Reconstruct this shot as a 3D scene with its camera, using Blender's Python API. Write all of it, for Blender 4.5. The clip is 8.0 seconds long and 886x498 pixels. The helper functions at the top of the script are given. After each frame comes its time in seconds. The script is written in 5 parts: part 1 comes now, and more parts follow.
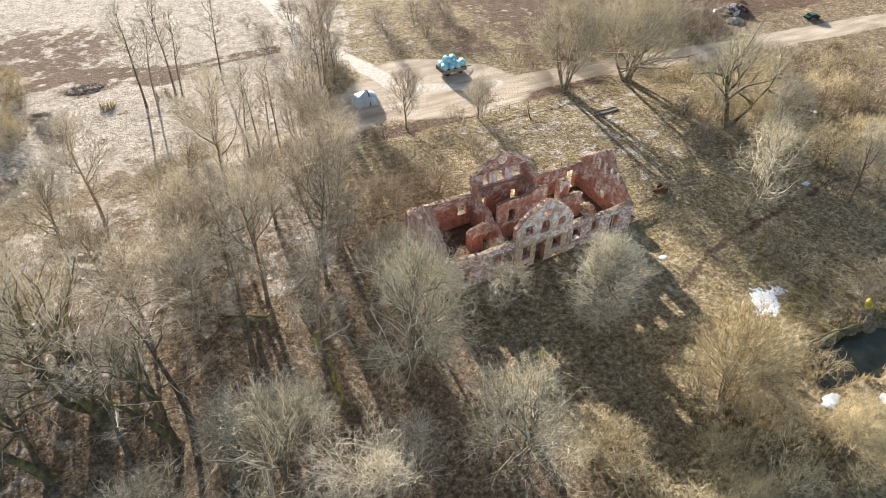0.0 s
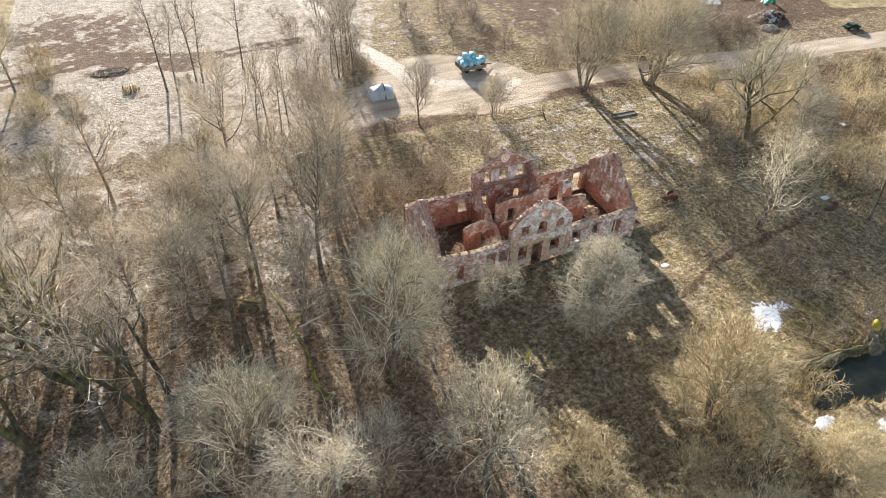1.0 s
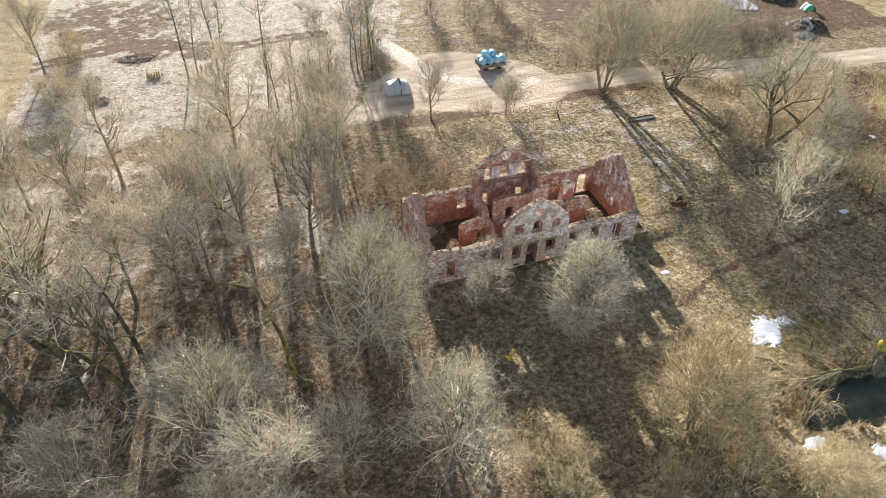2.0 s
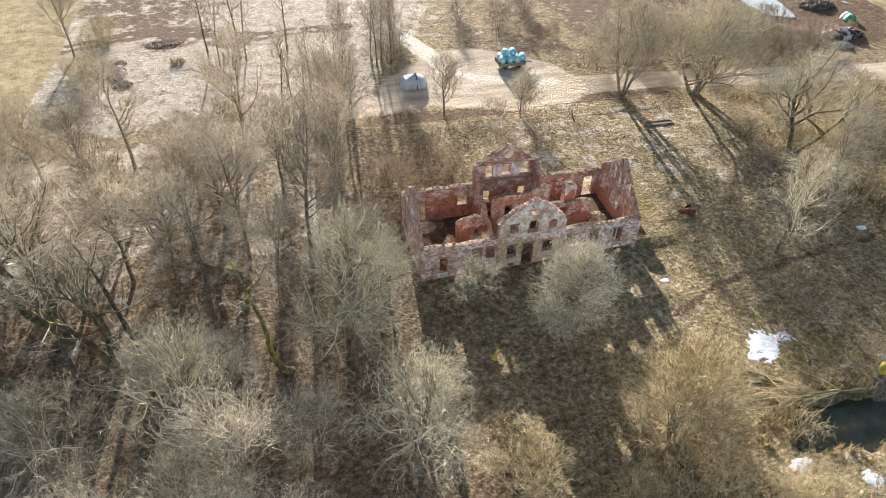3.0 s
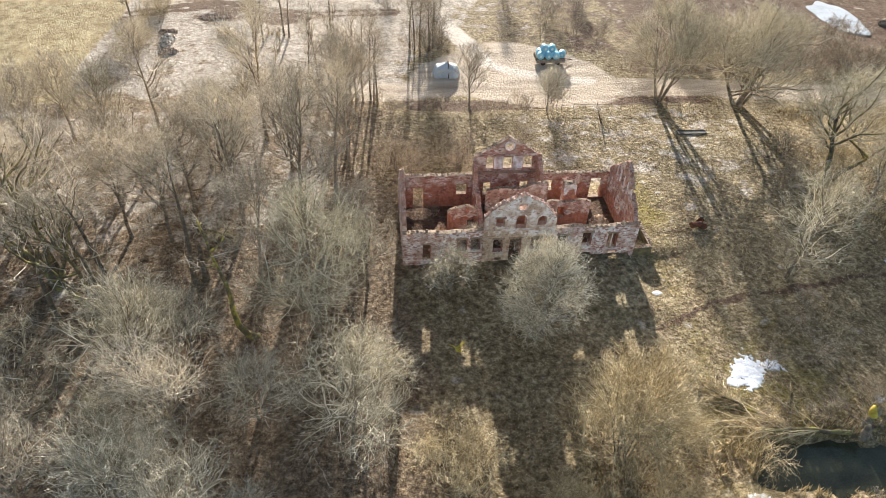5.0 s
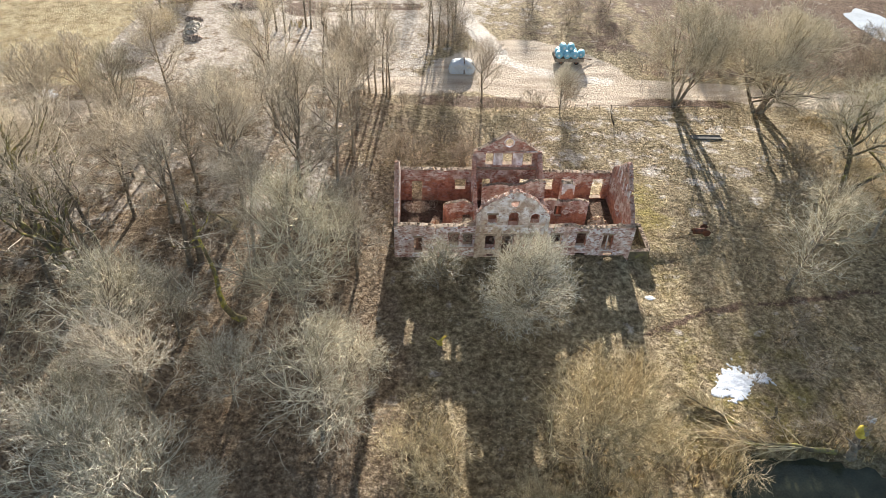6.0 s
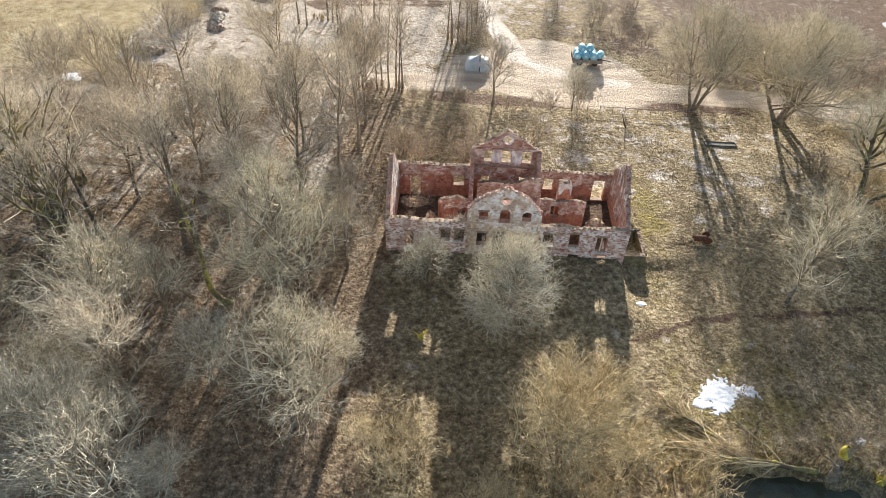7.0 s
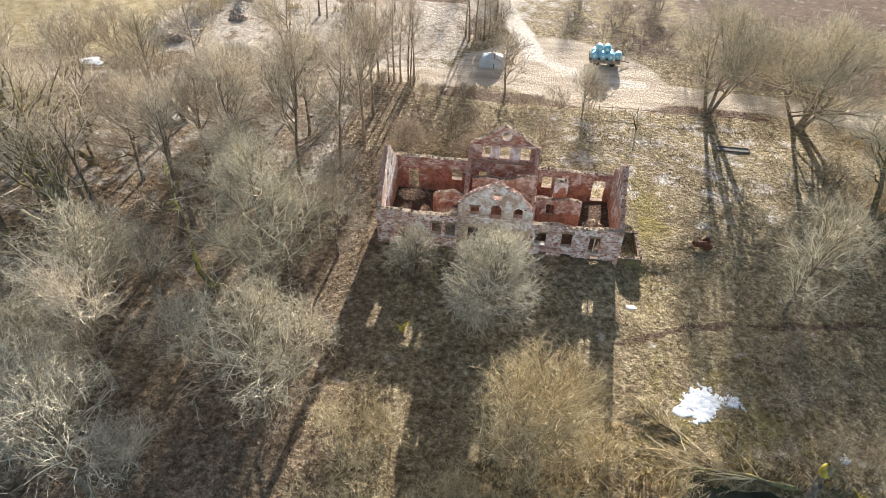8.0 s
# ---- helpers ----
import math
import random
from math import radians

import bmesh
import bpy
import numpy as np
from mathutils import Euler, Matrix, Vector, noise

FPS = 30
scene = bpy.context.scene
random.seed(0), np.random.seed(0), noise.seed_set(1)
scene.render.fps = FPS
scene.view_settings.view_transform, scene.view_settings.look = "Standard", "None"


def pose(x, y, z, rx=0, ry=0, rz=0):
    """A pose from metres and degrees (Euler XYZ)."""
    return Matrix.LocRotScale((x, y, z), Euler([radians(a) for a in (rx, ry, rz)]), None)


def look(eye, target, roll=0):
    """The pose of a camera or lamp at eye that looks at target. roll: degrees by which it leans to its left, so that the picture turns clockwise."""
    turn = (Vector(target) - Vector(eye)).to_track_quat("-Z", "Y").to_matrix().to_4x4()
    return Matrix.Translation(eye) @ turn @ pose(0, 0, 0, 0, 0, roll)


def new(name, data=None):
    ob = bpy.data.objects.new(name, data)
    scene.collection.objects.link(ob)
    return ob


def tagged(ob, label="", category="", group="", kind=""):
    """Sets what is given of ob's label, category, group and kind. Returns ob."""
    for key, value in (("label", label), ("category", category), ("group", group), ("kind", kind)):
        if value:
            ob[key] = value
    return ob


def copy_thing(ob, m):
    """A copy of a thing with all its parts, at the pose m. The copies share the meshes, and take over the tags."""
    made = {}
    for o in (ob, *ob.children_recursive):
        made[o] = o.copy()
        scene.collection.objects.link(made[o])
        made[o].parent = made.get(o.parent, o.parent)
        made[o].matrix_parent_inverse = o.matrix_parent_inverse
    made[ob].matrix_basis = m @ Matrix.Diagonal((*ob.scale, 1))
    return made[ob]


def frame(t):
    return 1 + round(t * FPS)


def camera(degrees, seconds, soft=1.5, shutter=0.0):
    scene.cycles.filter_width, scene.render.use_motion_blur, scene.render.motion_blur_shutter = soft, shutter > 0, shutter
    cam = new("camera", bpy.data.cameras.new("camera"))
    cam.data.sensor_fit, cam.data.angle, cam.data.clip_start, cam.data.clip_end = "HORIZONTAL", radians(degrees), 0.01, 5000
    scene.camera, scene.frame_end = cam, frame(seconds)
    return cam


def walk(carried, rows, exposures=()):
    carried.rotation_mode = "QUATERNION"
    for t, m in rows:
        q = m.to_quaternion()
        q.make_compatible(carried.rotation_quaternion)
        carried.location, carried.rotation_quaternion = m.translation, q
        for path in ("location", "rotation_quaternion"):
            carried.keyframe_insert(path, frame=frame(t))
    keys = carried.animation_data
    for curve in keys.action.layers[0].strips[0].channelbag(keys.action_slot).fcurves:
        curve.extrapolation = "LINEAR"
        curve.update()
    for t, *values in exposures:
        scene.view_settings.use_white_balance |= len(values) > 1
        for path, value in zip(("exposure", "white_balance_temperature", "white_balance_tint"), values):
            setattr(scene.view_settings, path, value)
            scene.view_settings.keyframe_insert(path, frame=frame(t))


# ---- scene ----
cam = camera(67.4, 8.0, 0.75)
PATH = [
    (0, (-40.232, -48.089, 54.492), (-39.509, -46.751, 53.193), 1.2),
    (0.5, (-38.037, -49.15, 54.255), (-37.365, -47.788, 52.954), 1.3),
    (1, (-35.669, -50.094, 53.861), (-35.047, -48.709, 52.56), 1.5),
    (1.5, (-33.006, -51.164, 53.358), (-32.441, -49.753, 52.058), 1.4),
    (3, (-25.763, -53.472, 52.392), (-25.361, -52.008, 51.09), 1.6),
    (3.5, (-23.39, -53.995, 51.922), (-23.041, -52.517, 50.62), 1.8),
    (4, (-21.056, -54.538, 51.449), (-20.758, -53.049, 50.148), 2.1),
    (4.5, (-18.517, -54.959, 51.234), (-18.275, -53.463, 49.928), 2.2),
    (6, (-10.888, -55.957, 50.659), (-10.815, -54.452, 49.344), 2.3),
    (6.5, (-8.185, -56.081, 50.421), (-8.171, -54.574, 49.106), 2.2),
    (7, (-5.618, -56.128, 50.12), (-5.66, -54.623, 48.805), 2.2),
    (7.5, (-3.093, -56.052, 49.759), (-3.189, -54.549, 48.443), 2.2),
    (8, (-0.546, -55.869, 49.465), (-0.697, -54.372, 48.147), 2.1),
]
walk(cam, [(t, look(eye, target, roll)) for t, eye, target, roll in PATH])

# ---- world, sun ----
SUN_EL, SUN_AZ = 14.6, 4.6
world = bpy.data.worlds.new("sky")
scene.world = world
world.use_nodes = True
wn = world.node_tree
sky = wn.nodes.new("ShaderNodeTexSky")
sky.sky_type, sky.sun_disc = "NISHITA", False
sky.sun_elevation, sky.sun_rotation = radians(SUN_EL), radians(SUN_AZ)
sky.air_density, sky.dust_density, sky.ozone_density = 1.0, 2.0, 1.0
wn.links.new(sky.outputs[0], wn.nodes["Background"].inputs[0])
wn.nodes["Background"].inputs[1].default_value = 0.078
sun = new("sun", bpy.data.lights.new("sun", "SUN"))
sun.data.energy, sun.data.angle, sun.data.color = 5.0, radians(0.5), (1.0, 0.945, 0.862)
sun.matrix_world = look((math.sin(radians(SUN_AZ)) * 50, math.cos(radians(SUN_AZ)) * 50, math.tan(radians(SUN_EL)) * 50), (0, 0, 0))
scene.view_settings.exposure = 1.585


# ---- materials ----
def mat(name, colors, scale=2.0, rough=0.9, bump=0.3, fine=8.0, vary=0.0, island=0.0, metal=0.0, coords="Object", dist=0.05):
    """Noise at two scales over up to four colours, with relief; vary: change from object to object, island: from piece to piece."""
    m = bpy.data.materials.new(name)
    m.use_nodes = True
    t = m.node_tree
    b = t.nodes["Principled BSDF"]
    b.inputs["Roughness"].default_value, b.inputs["Metallic"].default_value = rough, metal
    b.inputs["Specular IOR Level"].default_value = 0.25
    co = t.nodes.new("ShaderNodeTexCoord")
    n1, n2 = t.nodes.new("ShaderNodeTexNoise"), t.nodes.new("ShaderNodeTexNoise")
    for n, s in ((n1, scale), (n2, scale * fine)):
        n.inputs["Scale"].default_value, n.inputs["Detail"].default_value = s, 5
        t.links.new(co.outputs[coords], n.inputs["Vector"])
    mix = t.nodes.new("ShaderNodeMath")
    mix.operation = "MULTIPLY_ADD"
    mix.inputs[1].default_value = 0.45
    t.links.new(n2.outputs["Fac"], mix.inputs[0])
    half = t.nodes.new("ShaderNodeMath")
    half.operation = "MULTIPLY_ADD"
    half.inputs[1].default_value, half.inputs[2].default_value = 0.9, -0.18
    t.links.new(n1.outputs["Fac"], half.inputs[0])
    t.links.new(half.outputs[0], mix.inputs[2])
    fac = mix.outputs[0]
    for amount, kind in ((vary, "ShaderNodeObjectInfo"), (island, "ShaderNodeNewGeometry")):
        if amount:
            info, add = t.nodes.new(kind), t.nodes.new("ShaderNodeMath")
            add.operation = "MULTIPLY_ADD"
            add.inputs[1].default_value = amount
            t.links.new(info.outputs["Random" if kind == "ShaderNodeObjectInfo" else "Random Per Island"], add.inputs[0])
            t.links.new(fac, add.inputs[2])
            off = t.nodes.new("ShaderNodeMath")
            off.inputs[1].default_value = -amount / 2
            t.links.new(add.outputs[0], off.inputs[0])
            fac = off.outputs[0]
    ramp = t.nodes.new("ShaderNodeValToRGB")
    e = ramp.color_ramp.elements
    e[0].position, e[1].position = 0.28, 0.72
    e[0].color, e[1].color = (*colors[0], 1), (*colors[-1], 1)
    for i, c in enumerate(colors[1:-1]):
        e.new(0.28 + 0.44 * (i + 1) / (len(colors) - 1)).color = (*c, 1)
    t.links.new(fac, ramp.inputs[0])
    t.links.new(ramp.outputs[0], b.inputs["Base Color"])
    if bump:
        bp = t.nodes.new("ShaderNodeBump")
        bp.inputs["Strength"].default_value, bp.inputs["Distance"].default_value = bump, dist
        t.links.new(n2.outputs["Fac"], bp.inputs["Height"])
        t.links.new(bp.outputs[0], b.inputs["Normal"])
    return m


def masonry(name, brick, plaster, cover, scale=0.45, flat=1.0, soft=0.03, lower=None):
    """Brick courses under broken plaster; cover: how much plaster is left; lower: height and two colours of an older paint below it."""
    m = bpy.data.materials.new(name)
    m.use_nodes = True
    t = m.node_tree
    L = t.links.new
    b = t.nodes["Principled BSDF"]
    b.inputs["Roughness"].default_value, b.inputs["Specular IOR Level"].default_value = 0.92, 0.2
    co, sep, comb, add = (t.nodes.new("ShaderNode" + k) for k in ("TexCoord", "SeparateXYZ", "CombineXYZ", "Math"))
    L(co.outputs["Object"], sep.inputs[0])
    L(sep.outputs[0], add.inputs[0]), L(sep.outputs[1], add.inputs[1])
    L(add.outputs[0], comb.inputs[0]), L(sep.outputs[2], comb.inputs[1])
    bk = t.nodes.new("ShaderNodeTexBrick")
    bk.inputs["Scale"].default_value, bk.inputs["Brick Width"].default_value, bk.inputs["Row Height"].default_value = 1.0, 0.28, 0.085
    bk.inputs["Mortar Size"].default_value = 0.014
    bk.inputs["Color1"].default_value, bk.inputs["Color2"].default_value = (*brick[0], 1), (*brick[1], 1)
    bk.inputs["Mortar"].default_value = (*[0.5 * (c + 0.45) for c in brick[1]], 1)
    L(comb.outputs[0], bk.inputs["Vector"])
    n1, n2, n3, n4 = (t.nodes.new("ShaderNodeTexNoise") for _ in range(4))
    for n, s, d in ((n1, scale, 8), (n2, 2.2, 7), (n3, 0.8, 7), (n4, 14.0, 4)):
        n.inputs["Scale"].default_value, n.inputs["Detail"].default_value = s, d
        L(co.outputs["Object"], n.inputs["Vector"])
    n1.inputs["Roughness"].default_value = 0.76
    squash = t.nodes.new("ShaderNodeMapping")
    squash.inputs["Scale"].default_value = (1, 1, flat)
    L(co.outputs["Object"], squash.inputs["Vector"]), L(squash.outputs[0], n1.inputs["Vector"])
    # plaster tone: pale to stained
    pr = t.nodes.new("ShaderNodeValToRGB")
    e = pr.color_ramp.elements
    e[0].position, e[1].position = 0.40, 0.58
    e[0].color, e[1].color = (*plaster[0], 1), (*plaster[-1], 1)
    if len(plaster) > 2:
        e.new(0.5).color = (*plaster[1], 1)
    L(n3.outputs["Fac"], pr.inputs[0])
    tone = pr.outputs[0]
    if lower:
        lr = t.nodes.new("ShaderNodeValToRGB")
        lr.color_ramp.elements[0].position, lr.color_ramp.elements[1].position = 0.36, 0.6
        lr.color_ramp.elements[0].color, lr.color_ramp.elements[1].color = (*lower[1], 1), (*lower[2], 1)
        L(n1.outputs["Fac"], lr.inputs[0])
        edge, span, lo = t.nodes.new("ShaderNodeMath"), t.nodes.new("ShaderNodeMapRange"), t.nodes.new("ShaderNodeMix")
        edge.operation, edge.inputs[1].default_value = "MULTIPLY_ADD", 6.5
        L(n3.outputs["Fac"], edge.inputs[0]), L(sep.outputs[2], edge.inputs[2])
        span.inputs[1].default_value, span.inputs[2].default_value = lower[0] + 3.05, lower[0] + 3.45
        L(edge.outputs[0], span.inputs[0])
        lo.data_type = "RGBA"
        L(span.outputs[0], lo.inputs[0]), L(lr.outputs[0], lo.inputs[6]), L(tone, lo.inputs[7])
        tone = lo.outputs[2]
    gr = t.nodes.new("ShaderNodeMix")
    gr.data_type, gr.blend_type = "RGBA", "MULTIPLY"
    gr.inputs[0].default_value = 0.55
    L(tone, gr.inputs[6])
    rr = t.nodes.new("ShaderNodeValToRGB")
    rr.color_ramp.elements[0].position, rr.color_ramp.elements[1].position = 0.36, 0.56
    rr.color_ramp.elements[0].color = (0.52, 0.42, 0.36, 1)
    L(n2.outputs["Fac"], rr.inputs[0]), L(rr.outputs[0], gr.inputs[7])
    n5, thin, spall = t.nodes.new("ShaderNodeTexNoise"), t.nodes.new("ShaderNodeMapping"), t.nodes.new("ShaderNodeMath")
    n5.inputs["Scale"].default_value, n5.inputs["Detail"].default_value = 2.6, 6
    thin.inputs["Scale"].default_value = (1, 1, 2.6)
    L(co.outputs["Object"], thin.inputs["Vector"]), L(thin.outputs[0], n5.inputs["Vector"])
    spall.operation, spall.inputs[1].default_value = "MULTIPLY_ADD", 0.55
    L(n5.outputs["Fac"], spall.inputs[0])
    less = t.nodes.new("ShaderNodeMath")
    less.operation, less.inputs[1].default_value, less.inputs[2].default_value = "MULTIPLY_ADD", 0.8, -0.175
    L(n1.outputs["Fac"], less.inputs[0]), L(less.outputs[0], spall.inputs[2])
    cut = t.nodes.new("ShaderNodeValToRGB")
    cut.color_ramp.elements[0].position, cut.color_ramp.elements[1].position = 0.5 - (cover - 0.5) * 0.4 - soft, 0.5 - (cover - 0.5) * 0.4 + soft
    L(spall.outputs[0], cut.inputs[0])
    # bricks stained by damp
    bs = t.nodes.new("ShaderNodeMix")
    bs.data_type, bs.blend_type = "RGBA", "MULTIPLY"
    bs.inputs[0].default_value = 0.9
    L(bk.outputs["Color"], bs.inputs[6]), L(rr.outputs[0], bs.inputs[7])
    mx = t.nodes.new("ShaderNodeMix")
    mx.data_type = "RGBA"
    L(cut.outputs[0], mx.inputs[0]), L(bs.outputs[2], mx.inputs[6]), L(gr.outputs[2], mx.inputs[7])
    L(mx.outputs[2], b.inputs["Base Color"])
    h = t.nodes.new("ShaderNodeMath")
    h.operation = "MULTIPLY_ADD"
    h.inputs[1].default_value = 2.0
    L(cut.outputs[0], h.inputs[0]), L(n4.outputs["Fac"], h.inputs[2])
    bp = t.nodes.new("ShaderNodeBump")
    bp.inputs["Strength"].default_value, bp.inputs["Distance"].default_value = 0.6, 0.02
    L(h.outputs[0], bp.inputs["Height"]), L(bp.outputs[0], b.inputs["Normal"])
    return m


def ground_material():
    """Leaf litter and dry grass, with sand, pale trodden soil, stubble field and green moss by the masks of the terrain."""
    m = bpy.data.materials.new("ground")
    m.use_nodes = True
    t = m.node_tree
    L = t.links.new
    b = t.nodes["Principled BSDF"]
    b.inputs["Roughness"].default_value, b.inputs["Specular IOR Level"].default_value = 0.95, 0.1
    co = t.nodes.new("ShaderNodeTexCoord")

    def noise_at(s, detail=5, rough=0.55):
        n = t.nodes.new("ShaderNodeTexNoise")
        n.inputs["Scale"].default_value, n.inputs["Detail"].default_value, n.inputs["Roughness"].default_value = s, detail, rough
        L(co.outputs["Object"], n.inputs["Vector"])
        return n.outputs["Fac"]

    def ramp(fac, *stops):
        r = t.nodes.new("ShaderNodeValToRGB")
        e = r.color_ramp.elements
        e[0].position, e[1].position = stops[0][0], stops[-1][0]
        e[0].color, e[1].color = (*stops[0][1], 1), (*stops[-1][1], 1)
        for p, c in stops[1:-1]:
            e.new(p).color = (*c, 1)
        L(fac, r.inputs[0])
        return r.outputs[0]

    def mixed(fac, a, c, kind="MIX"):
        x = t.nodes.new("ShaderNodeMix")
        x.data_type, x.blend_type = "RGBA", kind
        if isinstance(fac, float):
            x.inputs[0].default_value = fac
        else:
            L(fac, x.inputs[0])
        L(a, x.inputs[6]), L(c, x.inputs[7])
        return x.outputs[2]

    big, mid, fine, grain = noise_at(0.06), noise_at(0.35, 6, 0.6), noise_at(2.2, 6, 0.65), noise_at(5.5, 6, 0.75)
    patch = noise_at(0.55, 7, 0.7)
    clump = noise_at(1.7, 10, 0.84)
    long = t.nodes.new("ShaderNodeMapping")
    long.inputs["Scale"].default_value = (0.12, 0.55, 1)
    L(co.outputs["Object"], long.inputs["Vector"])
    streak = t.nodes.new("ShaderNodeTexNoise")
    streak.inputs["Scale"].default_value, streak.inputs["Detail"].default_value = 1.0, 6
    L(long.outputs[0], streak.inputs["Vector"])
    ruts = streak.outputs["Fac"]
    litter = ramp(clump, (0.36, (0.08, 0.056, 0.036)), (0.5, (0.265, 0.195, 0.13)), (0.61, (0.58, 0.465, 0.33)))
    grass = ramp(clump, (0.37, (0.10, 0.075, 0.043)), (0.5, (0.335, 0.265, 0.16)), (0.6, (0.68, 0.565, 0.37)))
    green = ramp(clump, (0.34, (0.13, 0.10, 0.035)), (0.64, (0.47, 0.385, 0.14)))
    sand = ramp(ruts, (0.3, (0.40, 0.315, 0.24)), (0.5, (0.54, 0.45, 0.355)), (0.7, (0.68, 0.59, 0.48)))
    pale = ramp(clump, (0.36, (0.19, 0.14, 0.10)), (0.47, (0.50, 0.43, 0.355)), (0.59, (0.78, 0.72, 0.645)))
    stubble = ramp(mid, (0.35, (0.36, 0.28, 0.15)), (0.65, (0.54, 0.45, 0.28)))
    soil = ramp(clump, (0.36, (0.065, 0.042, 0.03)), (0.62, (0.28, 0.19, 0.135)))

    def mask(name, lo=0.4, hi=0.6, wob=0.5):
        a = t.nodes.new("ShaderNodeAttribute")
        a.attribute_name = name
        s = t.nodes.new("ShaderNodeMath")
        s.operation = "MULTIPLY_ADD"
        s.inputs[1].default_value = wob
        L(mid, s.inputs[0])
        o = t.nodes.new("ShaderNodeMath")
        o.inputs[1].default_value = -wob * 0.5
        L(a.outputs["Fac"], s.inputs[2]), L(s.outputs[0], o.inputs[0])
        r = t.nodes.new("ShaderNodeMapRange")
        r.inputs[1].default_value, r.inputs[2].default_value = lo, hi
        L(o.outputs[0], r.inputs[0])
        return r.outputs[0]

    c = mixed(mask("grass", 0.35, 0.65, 1.4), litter, grass)
    c = mixed(mask("moss", 0.5, 0.85, 1.5), c, green)
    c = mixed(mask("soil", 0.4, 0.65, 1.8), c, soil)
    c = mixed(mask("pale", 0.42, 0.7, 3.4), c, pale)
    c = mixed(mask("field", 0.45, 0.55, 0.3), c, stubble)
    c = mixed(0.35, c, ramp(grain, (0.36, (0.5, 0.49, 0.48)), (0.56, (1, 1, 1))), "MULTIPLY")
    c = mixed(0.8, c, ramp(patch, (0.38, (0.55, 0.51, 0.47)), (0.56, (1, 1, 1))), "MULTIPLY")
    c = mixed(mask("sand", 0.4, 0.65, 0.7), c, sand)
    c = mixed(mask("rut", 0.4, 0.75, 0.9), c, ramp(clump, (0.38, (0.50, 0.42, 0.35)), (0.56, (0.82, 0.77, 0.70))))
    c = mixed(0.5, c, ramp(big, (0.35, (0.7, 0.68, 0.66)), (0.65, (1, 1, 1))), "MULTIPLY")
    L(c, b.inputs["Base Color"])
    bp = t.nodes.new("ShaderNodeBump")
    bp.inputs["Strength"].default_value, bp.inputs["Distance"].default_value = 0.8, 0.13
    L(grain, bp.inputs["Height"])
    b2 = t.nodes.new("ShaderNodeBump")
    b2.inputs["Strength"].default_value, b2.inputs["Distance"].default_value = 0.9, 0.5
    L(fine, b2.inputs["Height"]), L(bp.outputs[0], b2.inputs["Normal"]), L(b2.outputs[0], b.inputs["Normal"])
    return m


M_GROUND = ground_material()
M_FACADE = masonry("facade_plaster", ((0.40, 0.165, 0.125), (0.62, 0.33, 0.275)), ((0.64, 0.47, 0.41), (0.84, 0.71, 0.67), (0.97, 0.92, 0.935)), 0.57, 1.3, 1.8, 0.02, (1.0, (0.56, 0.34, 0.29), (0.80, 0.64, 0.59)))
M_GABLE = masonry("gable_plaster", ((0.46, 0.24, 0.18), (0.60, 0.36, 0.29)), ((0.62, 0.47, 0.38), (0.84, 0.74, 0.68), (0.99, 0.95, 0.95)), 0.70, 1.3, 1.3, 0.02, (4.8, (0.58, 0.43, 0.30), (0.78, 0.66, 0.53)))
M_INNER = masonry("inner_brick", ((0.34, 0.125, 0.08), (0.54, 0.25, 0.175)), ((0.44, 0.28, 0.22), (0.58, 0.44, 0.365), (0.76, 0.67, 0.61)), 0.58, 1.0, 1.3, 0.03, (3.4, (0.38, 0.14, 0.09), (0.56, 0.28, 0.19)))
M_PIER = masonry("pier_plaster", ((0.45, 0.22, 0.17), (0.56, 0.32, 0.26)), ((0.58, 0.51, 0.48), (0.82, 0.78, 0.77), (0.95, 0.94, 0.97)), 0.85, 2.2)
M_STREAKED = masonry("streaked_plaster", ((0.46, 0.20, 0.14), (0.60, 0.33, 0.25)), ((0.62, 0.50, 0.42), (0.82, 0.76, 0.72), (0.95, 0.93, 0.93)), 0.62, 1.1, 0.45, 0.03, (2.6, (0.50, 0.22, 0.12), (0.68, 0.42, 0.26)))
M_STACK = masonry("stack_plaster", ((0.40, 0.16, 0.11), (0.55, 0.27, 0.2)), ((0.66, 0.58, 0.54), (0.84, 0.8, 0.78), (0.95, 0.94, 0.95)), 0.8, 2.0, 1.0, 0.03, (5.5, (0.38, 0.13, 0.08), (0.54, 0.26, 0.17)))
M_COPING = mat("rubble_coping", ((0.12, 0.088, 0.062), (0.27, 0.20, 0.145), (0.42, 0.33, 0.245)), 2.5, 0.95, 0.6, 6, island=0.3)
M_BROKEN = mat("broken_brick_edge", ((0.34, 0.20, 0.15), (0.54, 0.38, 0.31), (0.74, 0.64, 0.58)), 2.2, 0.95, 0.6, 6, island=0.4)
M_BRICK_EDGE = mat("weathered_brick_edge", ((0.30, 0.155, 0.11), (0.48, 0.29, 0.22), (0.63, 0.47, 0.39)), 2.2, 0.95, 0.6, 6, island=0.4)
M_LIME_RUBBLE = mat("lime_and_brick_rubble", ((0.30, 0.20, 0.13), (0.52, 0.40, 0.27), (0.74, 0.62, 0.46)), 2.2, 0.95, 0.5, 6, island=0.5)
M_MOSSY_STONE = mat("mossy_stone", ((0.09, 0.075, 0.055), (0.20, 0.17, 0.11), (0.29, 0.27, 0.11)), 1.2, 0.95, 0.6, 6)
M_WHITE = mat("lime_plaster", ((0.55, 0.52, 0.5), (0.74, 0.72, 0.7)), 1.5, 0.9, 0.3)
M_DARK = mat("dark_timber", ((0.07, 0.055, 0.042), (0.19, 0.15, 0.115)), 3.0, 0.85, 0.4)
